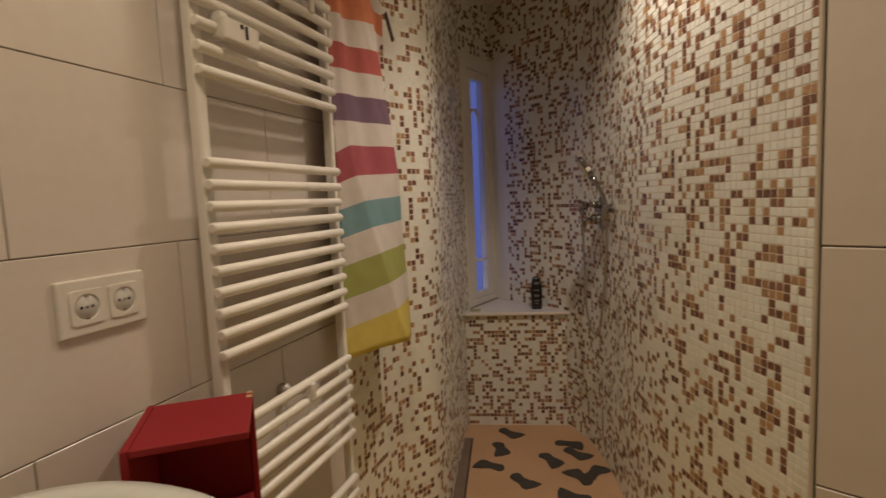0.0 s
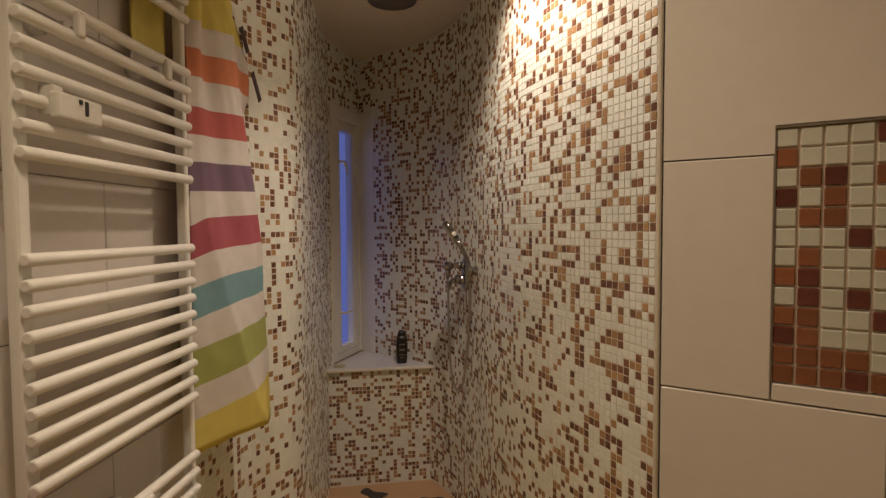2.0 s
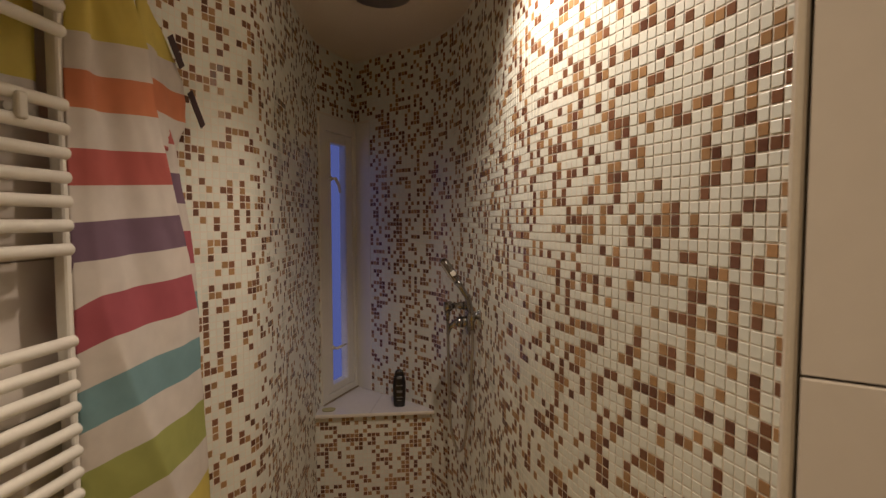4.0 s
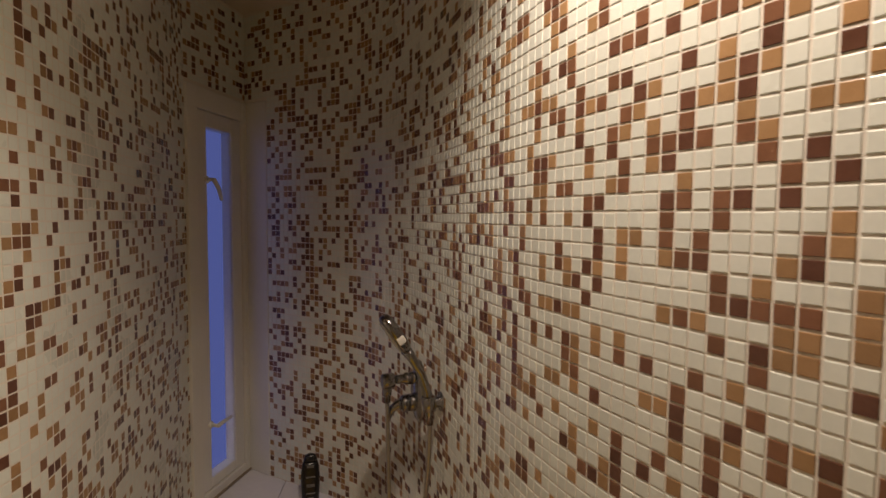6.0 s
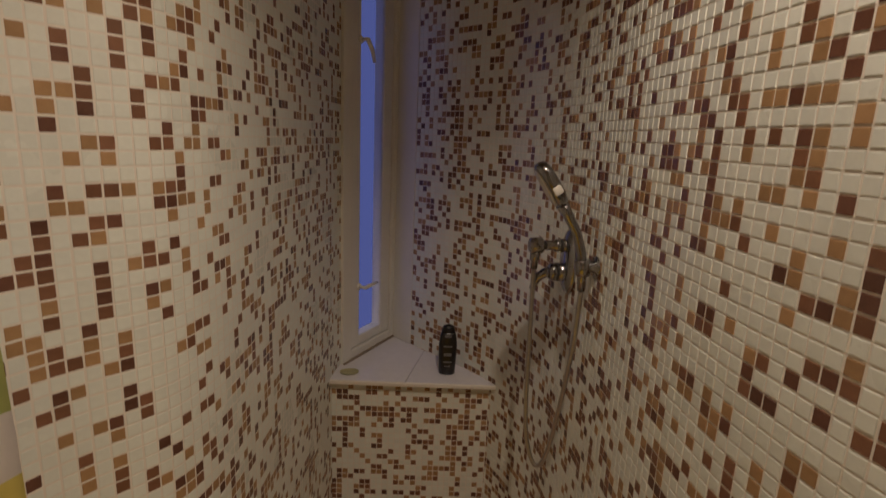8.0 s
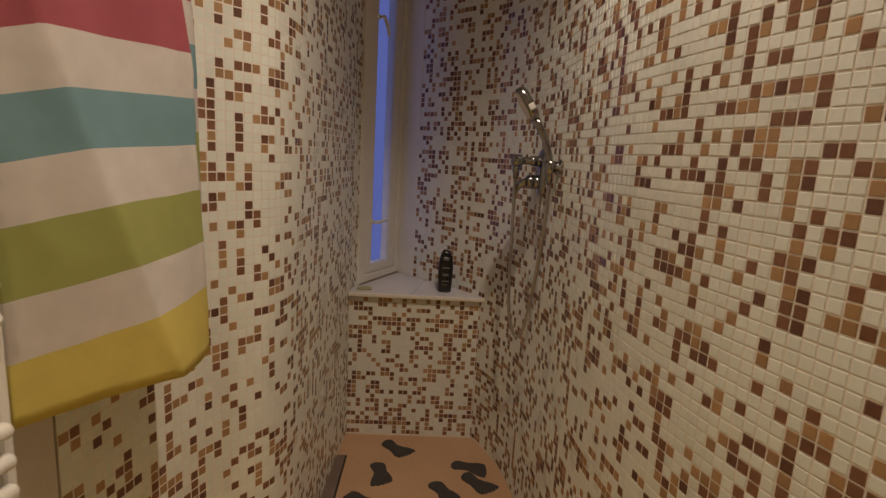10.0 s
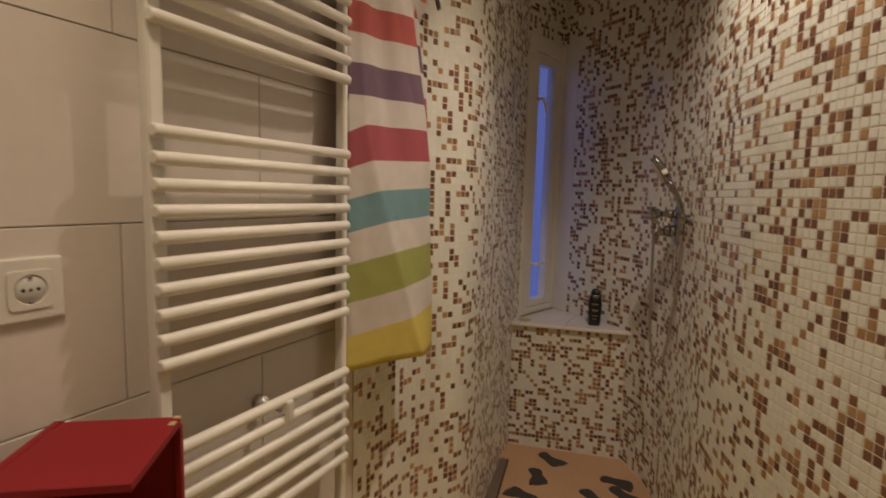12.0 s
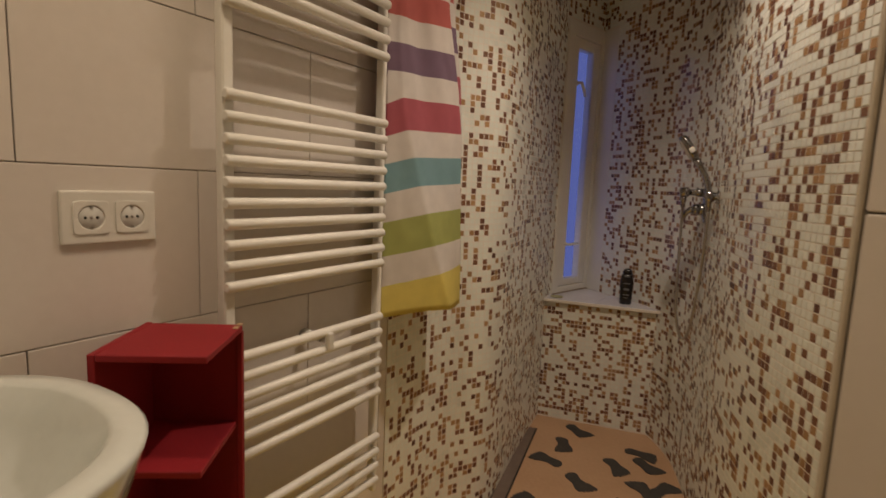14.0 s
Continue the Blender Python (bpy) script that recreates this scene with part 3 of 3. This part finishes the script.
def socket_insert():
    """A square plate with softened corners and a round well sunk into it."""
    bm = bmesh.new()
    spec = ((0.0285, 9, 0.0088), (0.0285, 9, 0.0108), (0.0280, 9, 0.0116), (0.0225, 2, 0.0116), (0.0213, 2, 0.0112), (0.0202, 2, 0.0091))
    rings = [superring(bm, a, a, z, n, 40) for a, n, z in spec]
    for p, q in zip(rings, rings[1:]):
        for k in range(40):
            bm.faces.new((p[k], p[(k + 1) % 40], q[(k + 1) % 40], q[k]))
    bm.faces.new(rings[-1])
    bm.faces.new(rings[0][::-1])
    bmesh.ops.recalc_face_normals(bm, faces=bm.faces)
    return bm


for y_ in (-0.0345, 0.0325):
    bm = socket_insert()
    bmesh.ops.transform(bm, matrix=Matrix.Translation((0, y_, 0)) @ OUTWARD, verts=bm.verts)
    ins = part("insert", bm, M_PLASTIC, socket)
    part("well_floor", lathe_bm([(0.0, 0.0), (0.0198, 0.0), (0.0195, 0.0006), (0.0, 0.0006)], (1, 0, 0), (0.0092, y_, 0), 28), M_WELL, ins)
    for dy in (-0.0095, 0.0095):
        part("pin_hole", lathe_bm([(0.0, 0.0), (0.0026, 0.0), (0.0026, 0.0004), (0.0, 0.0004)], (1, 0, 0), (0.0099, y_ + dy, 0), 12), M_SHADE, ins)
    part("screw", lathe_bm([(0.0, 0.0), (0.0028, 0.0), (0.0026, 0.0008), (0.0, 0.0008)], (1, 0, 0), (0.0099, y_, 0), 12), M_STEEL, ins)
    for dz in (-0.0180, 0.0180):
        part("earth_clip", box_bm((0.0030, 0.0055, 0.0024), (0.0108, y_, dz), 0.0005), M_STEEL, ins)

hook = thing("wall_hook", "small square steel hook on tiled wall", "hook", (-0.742, 0.558, 1.494))
part("plate", box_bm((0.006, 0.020, 0.025), (0.003, 0, 0), 0.0015, 0, 2), M_STEEL, hook)
part("peg", tube_bm([(0.004, 0, -0.006), (0.014, 0, -0.008), (0.017, 0, -0.004)], [0.003, 0.003, 0.0025], 10), M_CHROME, hook)

# ---- red shelf tower ----
tower = thing("shelf_tower", "narrow red painted open shelf tower, worn corners", "shelf", (-0.592, 0.758, 0), 36.5)
TW, TD, TH = 0.178, 0.188, 1.045
part("side_panel", box_bm((0.011, TD, TH), (-TW / 2 + 0.0055, 0, TH / 2), 0.0015), M_RED, tower)
part("corner_post", box_bm((0.011, 0.012, TH - 0.013), (TW / 2 - 0.0055, TD / 2 - 0.006, (TH - 0.013) / 2), 0.0015), M_RED, tower)
part("back_panel", box_bm((TW - 0.022, 0.008, TH - 0.004), (0, TD / 2 - 0.004, TH / 2), 0.001), M_RED, tower)
for k in range(6):
    z_ = TH - 0.0065 - 0.19 * k
    part("shelf", box_bm((TW - 0.0115 if k == 0 else TW - 0.0235, TD - 0.009, 0.012), (0.006 if k == 0 else 0, -0.0045, z_), 0.0015), M_RED, tower)
part("worn_corner", box_bm((0.010, 0.014, 0.002), (TW / 2 - 0.0055, TD / 2 - 0.03, TH + 0.0006), 0.0006), M_BARE, tower, "bare wood chip in the red paint")
part("worn_corner", box_bm((0.010, 0.010, 0.002), (TW / 2 - 0.0055, TD / 2 - 0.008, TH + 0.0006), 0.0006), M_BARE, tower, "bare wood chip in the red paint")

# ---- basin ----


basin = thing("wash_basin", "white oval ceramic wash basin against tiled wall", "basin", (-0.503, 0.368, 1.017))
part("bowl", ring_solid([(0.14, 0.14, -0.15), (0.19, 0.19, -0.13), (0.23, 0.235, -0.07), (0.248, 0.253, -0.012), (0.250, 0.255, -0.004), (0.245, 0.250, 0.0),
                         (0.216, 0.221, 0.0), (0.209, 0.214, -0.005), (0.19, 0.195, -0.045), (0.15, 0.15, -0.10), (0.06, 0.055, -0.122), (0.02, 0.02, -0.124)], 2.3), M_CERAMIC, basin)
part("waste", lathe_bm([(0.0, 0.0), (0.02, 0.0), (0.022, 0.003), (0.0, 0.004)], (0, 0, 1), (0, 0, -0.1235), 20), M_CHROME, basin)

# ---- striped towel ----


def cloth(name, parent, left, right, z_low, z_high, folds, amp, nu=28, nv=70, seed=0, label="", extra=None, raised=None):
    """A hanging cloth between two upright edges (functions of height share v), with soft folds. UV y is the height in the weave."""
    bm = bmesh.new()
    uv = bm.loops.layers.uv.new("weave")
    grid = []
    for j in range(nv + 1):
        v = j / nv
        row = []
        for i in range(nu + 1):
            u = i / nu
            l, r = Vector(left(v)), Vector(right(v))
            p = l.lerp(r, u)
            n = Vector((r.y - l.y, -(r.x - l.x))).normalized()
            d = amp(v) * (math.sin(folds * math.pi * u + 0.9 * math.sin(3 * v) + seed) + 0.35 * math.sin(folds * 2.3 * math.pi * u + 4 * v + seed))
            d += extra(u, v) if extra else 0
            d += 0.004 * noise.noise(Vector((u * 5, v * 9, seed))) + 0.0022 * noise.noise(Vector((u * 9 + v * 6, v * 26, seed + 4)))
            zl = z_low(u)
            z = zl + (z_high - zl) * v
            row.append((bm.verts.new((p.x + n.x * d, p.y + n.y * d, z)), u, z))
        grid.append(row)
    for j in range(nv):
        for i in range(nu):
            q = (grid[j][i], grid[j][i + 1], grid[j + 1][i + 1], grid[j + 1][i])
            f = bm.faces.new([e[0] for e in q])
            f.smooth = True
            for loop, e in zip(f.loops, q):
                loop[uv].uv = (e[1], (e[2] - (raised(e[1], (e[2] - 0.93) / 1.37) if raised else 0) - 0.9) / 1.4)
    ob = part(name, bm, M_TOWEL, parent, label)
    s = ob.modifiers.new("thickness", "SOLIDIFY")
    s.thickness = 0.004
    s.offset = 0
    return ob


towel = thing("striped_towel", "rainbow striped cotton towel hanging beside the radiator", "towel")


def towel_left(v):
    return (-0.682 + 0.010 * v, 1.424 - 0.015 * v + 0.5 * max(0, v - 0.72) ** 2)


def towel_right(v):
    return (-0.612 - 0.035 * v, float(np.interp(v, (0, 0.38, 0.50, 0.63, 0.76, 0.84, 1), (1.765, 1.752, 1.725, 1.668, 1.615, 1.598, 1.50))))


def crease(u, v):
    """The sharp crease that runs down the fall, away from its left edge."""
    c = max(0.15, 0.63 - 1.1 * v)
    return 0.080 * (1 - abs(u - c) / (c if u < c else 1 - c)) * max(0.12, 1 - 1.5 * v) + 0.03 * max(0, v - 0.6) * math.sin(9 * u)


def pulled(u, v):
    """How much the weave is pulled up across the fall; it drops again left of the crease."""
    c = max(0.15, 0.63 - 1.1 * v)
    return 0.018 * u - (0.020 * (1 - u / c) if u < c and v < 0.5 else 0)


cloth("front_fall", towel, towel_left, towel_right, lambda u: 0.930 - 0.005 * u + 0.012 * math.sin(3 * u), 2.30, 2.2, lambda v: 0.002 + 0.010 * v, nu=64, seed=1.2, extra=crease, raised=pulled)
cloth("back_fall", towel, lambda v: (-0.722, 1.270 + 0.03 * v), lambda v: (-0.716, 1.400), lambda u: 1.90, 2.30, 2.0, lambda v: 0.006, 12, 24, seed=2.0, raised=lambda u, v: -0.10)
cloth("rear_fall", towel, lambda v: (-0.712, 1.480), lambda v: (-0.676 - 0.01 * v, float(np.interp(v, (0, 0.5, 0.8, 1), (1.842, 1.830, 1.76, 1.66)))), lambda u: 1.053, 2.10, 1.2, lambda v: 0.006, 16, 44, seed=3.1,
      raised=lambda u, v: 0.125)
cloth("side_fold", towel, lambda v: (-0.650, 1.585), lambda v: (-0.684, float(np.interp(v, (0, 0.2, 0.5, 0.8, 1), (1.785, 1.825, 1.815, 1.750, 1.690)))),
      lambda u: 1.86 + 0.03 * u, 2.22, 1.5, lambda v: 0.010, 14, 30, seed=0.5, raised=lambda u, v: 0.045)
for y_, z_, size in ((1.768, 2.135, 0.080), (1.852, 2.008, 0.100)):
    bm = box_bm((0.004, 0.024, size), (0, 0, 0), 0.001)
    bmesh.ops.transform(bm, matrix=Matrix.Translation((-0.672, y_, z_)) @ Matrix.Rotation(radians(36), 4, "X"), verts=bm.verts)
    part("strap", bm, M_STRAP, towel, "dark woven strap end")

# ---- bottle and soap on the bench ----
bottle = thing("shampoo_bottle", "black plastic shampoo bottle standing on stone bench", "bottle", (-0.377, 3.211, 0.706), 12)
part("body", ring_solid([(0.026, 0.017, 0.0), (0.031, 0.020, 0.004), (0.032, 0.0205, 0.03), (0.0345, 0.021, 0.08), (0.035, 0.0205, 0.12), (0.031, 0.019, 0.155), (0.026, 0.017, 0.172)], 2.6, 32), M_BOTTLE, bottle)
cap = part("cap", ring_solid([(0.0255, 0.0168, 0.1725), (0.0245, 0.0165, 0.180), (0.020, 0.014, 0.194), (0.010, 0.007, 0.199)], 2.4, 28), M_BOTTLE, bottle)
part("cap_button", ring_solid([(0.006, 0.004, 0.1995), (0.005, 0.003, 0.202)], 2, 14), M_CHROME, cap)
for z_, w_, h_ in ((0.158, 0.026, 0.010), (0.118, 0.034, 0.006), (0.085, 0.030, 0.012), (0.055, 0.034, 0.005), (0.038, 0.022, 0.004)):
    part("label_bar", box_bm((w_, 0.0014, h_), (0, -0.0212 if z_ < 0.15 else -0.0192, z_), 0.0005), M_LABEL, bottle, "grey print bar")
soap = thing("soap_dish", "flat yellowish oval soap dish on stone bench", "soap dish", (-0.735, 3.105, 0.706), 20)
part("dish", ring_solid([(0.030, 0.018, 0.0), (0.035, 0.022, 0.004), (0.036, 0.023, 0.009), (0.033, 0.020, 0.009), (0.028, 0.016, 0.005)], 2, 28), M_SOAP, soap)

# ---- shower fittings ----
SN = Vector((-0.955, -0.295, 0))  # out of the wall at the mixer
ST = Vector((-0.295, 0.955, 0))   # along the wall, inwards
MP = Vector((0.026, 2.765, 1.292))
mixer = thing("shower_mixer", "chrome wall shower mixer with lever and hose outlet", "shower mixer")
rot = Matrix((ST, SN, Vector((0, 0, 1)))).transposed().to_4x4()
TURN = Matrix(((1, 0, 0, 0), (0, 0, 1, 0), (0, 1, 0, 0), (0, 0, 0, 1)))  # an upright solid laid against the wall
plate = ring_solid([(0.046, 0.090, 0.0), (0.048, 0.093, 0.004), (0.046, 0.090, 0.010), (0.040, 0.080, 0.017), (0.030, 0.062, 0.023), (0.014, 0.030, 0.026)], 2.1, 48)
bmesh.ops.transform(plate, matrix=Matrix.Translation(MP) @ rot @ TURN, verts=plate.verts)
bmesh.ops.recalc_face_normals(plate, faces=plate.faces)
part("wall_plate", plate, M_CHROME, mixer, "domed oval chrome cover plate")


def at_mixer(along, out, up):
    return MP + ST * along + SN * out + Vector((0, 0, up))


def knob_line(up, stops):
    """A turned knob that stands out of the plate: (how far out, radius) along its axis."""
    return tube_bm([at_mixer(0, o, up) for o, r in stops], [r for o, r in stops], 24)


part("valve_body", knob_line(-0.030, [(0.010, 0.026), (0.036, 0.025), (0.038, 0.022), (0.041, 0.022), (0.043, 0.025), (0.058, 0.024), (0.062, 0.019), (0.063, 0.010)]), M_CHROME, mixer)
part("valve_ring", knob_line(-0.030, [(0.0378, 0.0235), (0.0382, 0.0245), (0.0412, 0.0245), (0.0416, 0.0235)]), M_SHADE, mixer, "dark seam ring")
part("lever", tube_bm([at_mixer(0, 0.055, -0.030), at_mixer(0.004, 0.070, -0.034), at_mixer(0.010, 0.084, -0.046), at_mixer(0.016, 0.092, -0.064), at_mixer(0.020, 0.096, -0.084)],
                      [0.016, 0.014, 0.0115, 0.010, 0.0085], 16), M_CHROME, mixer)
part("diverter", knob_line(0.042, [(0.010, 0.019), (0.028, 0.018), (0.030, 0.015), (0.034, 0.015), (0.036, 0.018), (0.050, 0.017), (0.054, 0.013), (0.086, 0.0125)]), M_CHROME, mixer)
part("diverter_ring", knob_line(0.042, [(0.0298, 0.0165), (0.0302, 0.0175), (0.0342, 0.0175), (0.0346, 0.0165)]), M_SHADE, mixer, "dark seam ring")
outlet = part("hose_outlet", tube_bm([at_mixer(0, 0.082, 0.042), at_mixer(0, 0.086, 0.042), at_mixer(0, 0.116, 0.040), at_mixer(0, 0.119, 0.040)], [0.017, 0.022, 0.021, 0.015], 20), M_CHROME, mixer)
part("hose_nut", tube_bm([at_mixer(0, 0.102, 0.026), at_mixer(0, 0.102, 0.002), at_mixer(0, 0.102, 0.0), at_mixer(0, 0.102, -0.022)], [0.013, 0.013, 0.010, 0.009], 12), M_CHROME, outlet)

handset = thing("hand_shower", "chrome hand shower in its wall holder with hose", "hand shower")
HP = Vector((0.076, 2.600, 1.320))


def at_holder(out, up, along=0.0):
    return HP + SN * out + ST * along + Vector((0, 0, up))


holder = part("holder", tube_bm([at_holder(0, 0), at_holder(0.006, 0), at_holder(0.008, 0), at_holder(0.030, 0)], [0.026, 0.025, 0.015, 0.014], 20), M_CHROME, handset)
part("cradle", tube_bm([at_holder(0.036, -0.022), at_holder(0.036, -0.020), at_holder(0.037, 0.016), at_holder(0.037, 0.018)], [0.014, 0.018, 0.0195, 0.015], 20), M_CHROME, holder)
grip = [at_holder(0.034, -0.058), at_holder(0.036, -0.020), at_holder(0.042, 0.030), at_holder(0.058, 0.080), at_holder(0.082, 0.120), at_holder(0.100, 0.145)]
part("handle", tube_bm(grip, [0.009, 0.0115, 0.0115, 0.011, 0.012, 0.015], 16), M_CHROME, handset)
# flat paddle head that carries on the line of the handle
hx = (SN * 0.56 + Vector((0, 0, 0.83))).normalized()
hn = (SN * 0.83 - Vector((0, 0, 0.56))).normalized()
hm = Matrix((hx, ST, hn)).transposed().to_4x4()
hm.translation = at_holder(0.097, 0.140) + hx * 0.058
head_bm = ring_solid([(0.046, 0.026, -0.016), (0.054, 0.033, -0.012), (0.057, 0.036, 0.0), (0.055, 0.034, 0.010), (0.050, 0.030, 0.013)], 2.6, 36)
bmesh.ops.transform(head_bm, matrix=hm, verts=head_bm.verts)
head = part("spray_head", head_bm, M_CHROME, handset)
face_bm = ring_solid([(0.046, 0.027, 0.0132), (0.044, 0.025, 0.0155), (0.030, 0.016, 0.0165)], 2.6, 30)
bmesh.ops.transform(face_bm, matrix=hm, verts=face_bm.verts)
part("spray_face", face_bm, M_PLASTIC, head, "pale nozzle plate")
band_bm = box_bm((0.022, 0.076, 0.022), (-0.012, 0, -0.001), 0.006, 0, 2)
bmesh.ops.transform(band_bm, matrix=hm, verts=band_bm.verts)
band = part("selector_band", band_bm, M_PLASTIC, head, "pale plastic selector band")
slot_bm = box_bm((0.010, 0.080, 0.008), (-0.026, 0, 0.004), 0.002)
bmesh.ops.transform(slot_bm, matrix=hm, verts=slot_bm.verts)
part("selector_slot", slot_bm, M_SHADE, head, "dark slot beside the selector")


def smooth_line(ctrl, per=10):
    c = [Vector(p) for p in ctrl]
    c = [2 * c[0] - c[1]] + c + [2 * c[-1] - c[-2]]
    out = []
    for i in range(1, len(c) - 2):
        for k in range(per):
            t = k / per
            out.append(0.5 * (2 * c[i] + (c[i + 1] - c[i - 1]) * t + (2 * c[i - 1] - 5 * c[i] + 4 * c[i + 1] - c[i + 2]) * t * t + (3 * c[i] - c[i - 1] - 3 * c[i + 1] + c[i + 2]) * t ** 3))
    return out + [c[-2]]


o_ = at_mixer(0, 0.102, -0.022)
hose = smooth_line([o_, o_ + Vector((0.004, 0.002, -0.20)), o_ + Vector((0.010, 0.004, -0.42)), (-0.048, 2.742, 0.745), (-0.022, 2.735, 0.690), (0.004, 2.715, 0.74), (0.026, 2.670, 0.92), (0.040, 2.610, 1.12), grip[0]])
part("hose", tube_bm(hose, 0.0062, 10), M_HOSE, handset, "ribbed metal hose")

rain = thing("rain_shower", "round dark steel rain shower head under the ceiling", "shower head", (-0.32, 2.58, CEIL))
part("stem", tube_bm([(0, 0, 0), (0, 0, -0.03)], 0.012, 14), M_CHROME, rain)
part("head", lathe_bm([(0.0, -0.018), (0.03, -0.018), (0.11, -0.026), (0.117, -0.030), (0.115, -0.034), (0.0, -0.034)], sides=48), M_STEEL, rain)

# ---- shower floor: drain and stickers ----
d0, d1 = Vector((-0.582, 2.05)), Vector((-0.750, 2.875))
da = math.degrees(math.atan2((d1 - d0).y, (d1 - d0).x))
dl = (d1 - d0).length
dm = (d0 + d1) / 2
M_GRATE = surface("dull_drain_steel", (0.19, 0.14, 0.115), (0.26, 0.20, 0.165), 20, (0.5, 0.7), 0.1, 400, metal=0.3)
drain = thing("floor_drain", "long steel channel drain in the shower floor", "drain", (dm.x, dm.y, 0), da)
part("frame", box_bm((dl, 0.068, 0.004), (0, 0, 0.002), 0.0012), M_SHADE, drain)
part("grate", box_bm((dl - 0.014, 0.054, 0.005), (0, 0, 0.0045), 0.001), M_GRATE, drain)


def sole_mesh(variant):
    """A sole-shaped rubber sticker with a notched front end, 2.5 mm thick."""
    rr = random.Random(40 + variant)
    flip = 1 if variant % 2 else -1
    stations = ((0.0, 0.0), (0.02, 0.016), (0.07, 0.028), (0.15, 0.033), (0.28, 0.030), (0.42, 0.027), (0.56, 0.033), (0.70, 0.043), (0.80, 0.046))
    side = []
    for k in range(25):
        s_ = 0.80 * k / 24
        for (a, wa), (b, wb) in zip(stations, stations[1:]):
            if a <= s_ <= b:
                f = (s_ - a) / (b - a)
                side.append((s_, wa + (wb - wa) * f * f * (3 - 2 * f)))
                break

    def bend(x, y):
        return (0.166 * (x - 0.5), flip * (y + 0.010 * math.sin(math.pi * x)))

    pts = [bend(x, -w + rr.gauss(0, 0.0008)) for x, w in side]
    for k, (y_, rad, reach) in enumerate(((-0.034, 0.0125, 0.90), (-0.012, 0.0095, 0.925), (0.006, 0.009, 0.905), (0.022, 0.0085, 0.875), (0.037, 0.008, 0.84))):
        for q in range(6):
            t = -math.pi / 2 + math.pi * (q + 0.5) / 6
            pts.append(bend(reach + rad / 0.166 * math.cos(t), y_ + rad * math.sin(t)))
    pts += [bend(x, w + rr.gauss(0, 0.0008)) for x, w in side[:0:-1]]
    return mesh_of("sticker", prism_bm(pts, 0.0003, 0.0028), M_STICKER)


soles = [sole_mesh(k) for k in range(4)]
STICKERS = [(-0.519, 3.000, -30), (-0.543, 2.790, -65), (-0.556, 2.596, 173), (-0.175, 2.930, -5), (-0.125, 2.840, -34), (-0.258, 2.731, -47), (-0.357, 2.503, -36),
            (-0.020, 2.660, 60), (-0.105, 2.600, 135), (-0.114, 2.431, 172), (-0.484, 2.229, 170), (-0.329, 2.255, 150)]
for k, (x_, y_, a_) in enumerate(STICKERS):
    ob_ = new("floor_sticker", soles[k % 4])
    ob_.matrix_basis = pose(x_, y_, 0.0004 * (k % 3), 0, 0, a_)
    tagged(ob_, "charcoal sole-shaped anti-slip sticker on tan floor", "sticker", "shower floor stickers")

# ---- pieces, lamps ----
for me_, wall_, m_ in LATER:
    piece("mosaic_tile", me_, wall_, m_)
for me_, wall_, m_ in LATER_TILES:
    piece("wall_tile", me_, wall_, m_)
for x_, y_, watts, cone, tilt, lean in DOWNLIGHTS:
    lamp = thing("ceiling_downlight", "small round recessed ceiling spotlight, lit", "lamp", (x_, y_, CEIL), 0, "ceiling downlights")
    part("ring", lathe_bm([(0.030, -0.001), (0.030, -0.006), (0.040, -0.006), (0.044, 0.0)], sides=24), M_CHROME, lamp)
    light = bpy.data.lights.new("downlight_bulb", "SPOT")
    tint = HALOGEN if tilt else WARM
    light.energy, light.color, light.spot_size, light.spot_blend, light.shadow_soft_size = watts, tint, radians(cone), 0.8, 0.025 if tilt else 0.07
    ob_ = new("downlight_bulb", light)
    ob_.parent = lamp
    ob_.location = (0, 0, -0.028 if tilt else -0.075)
    ob_.rotation_euler = (radians(-lean), radians(-tilt), 0)
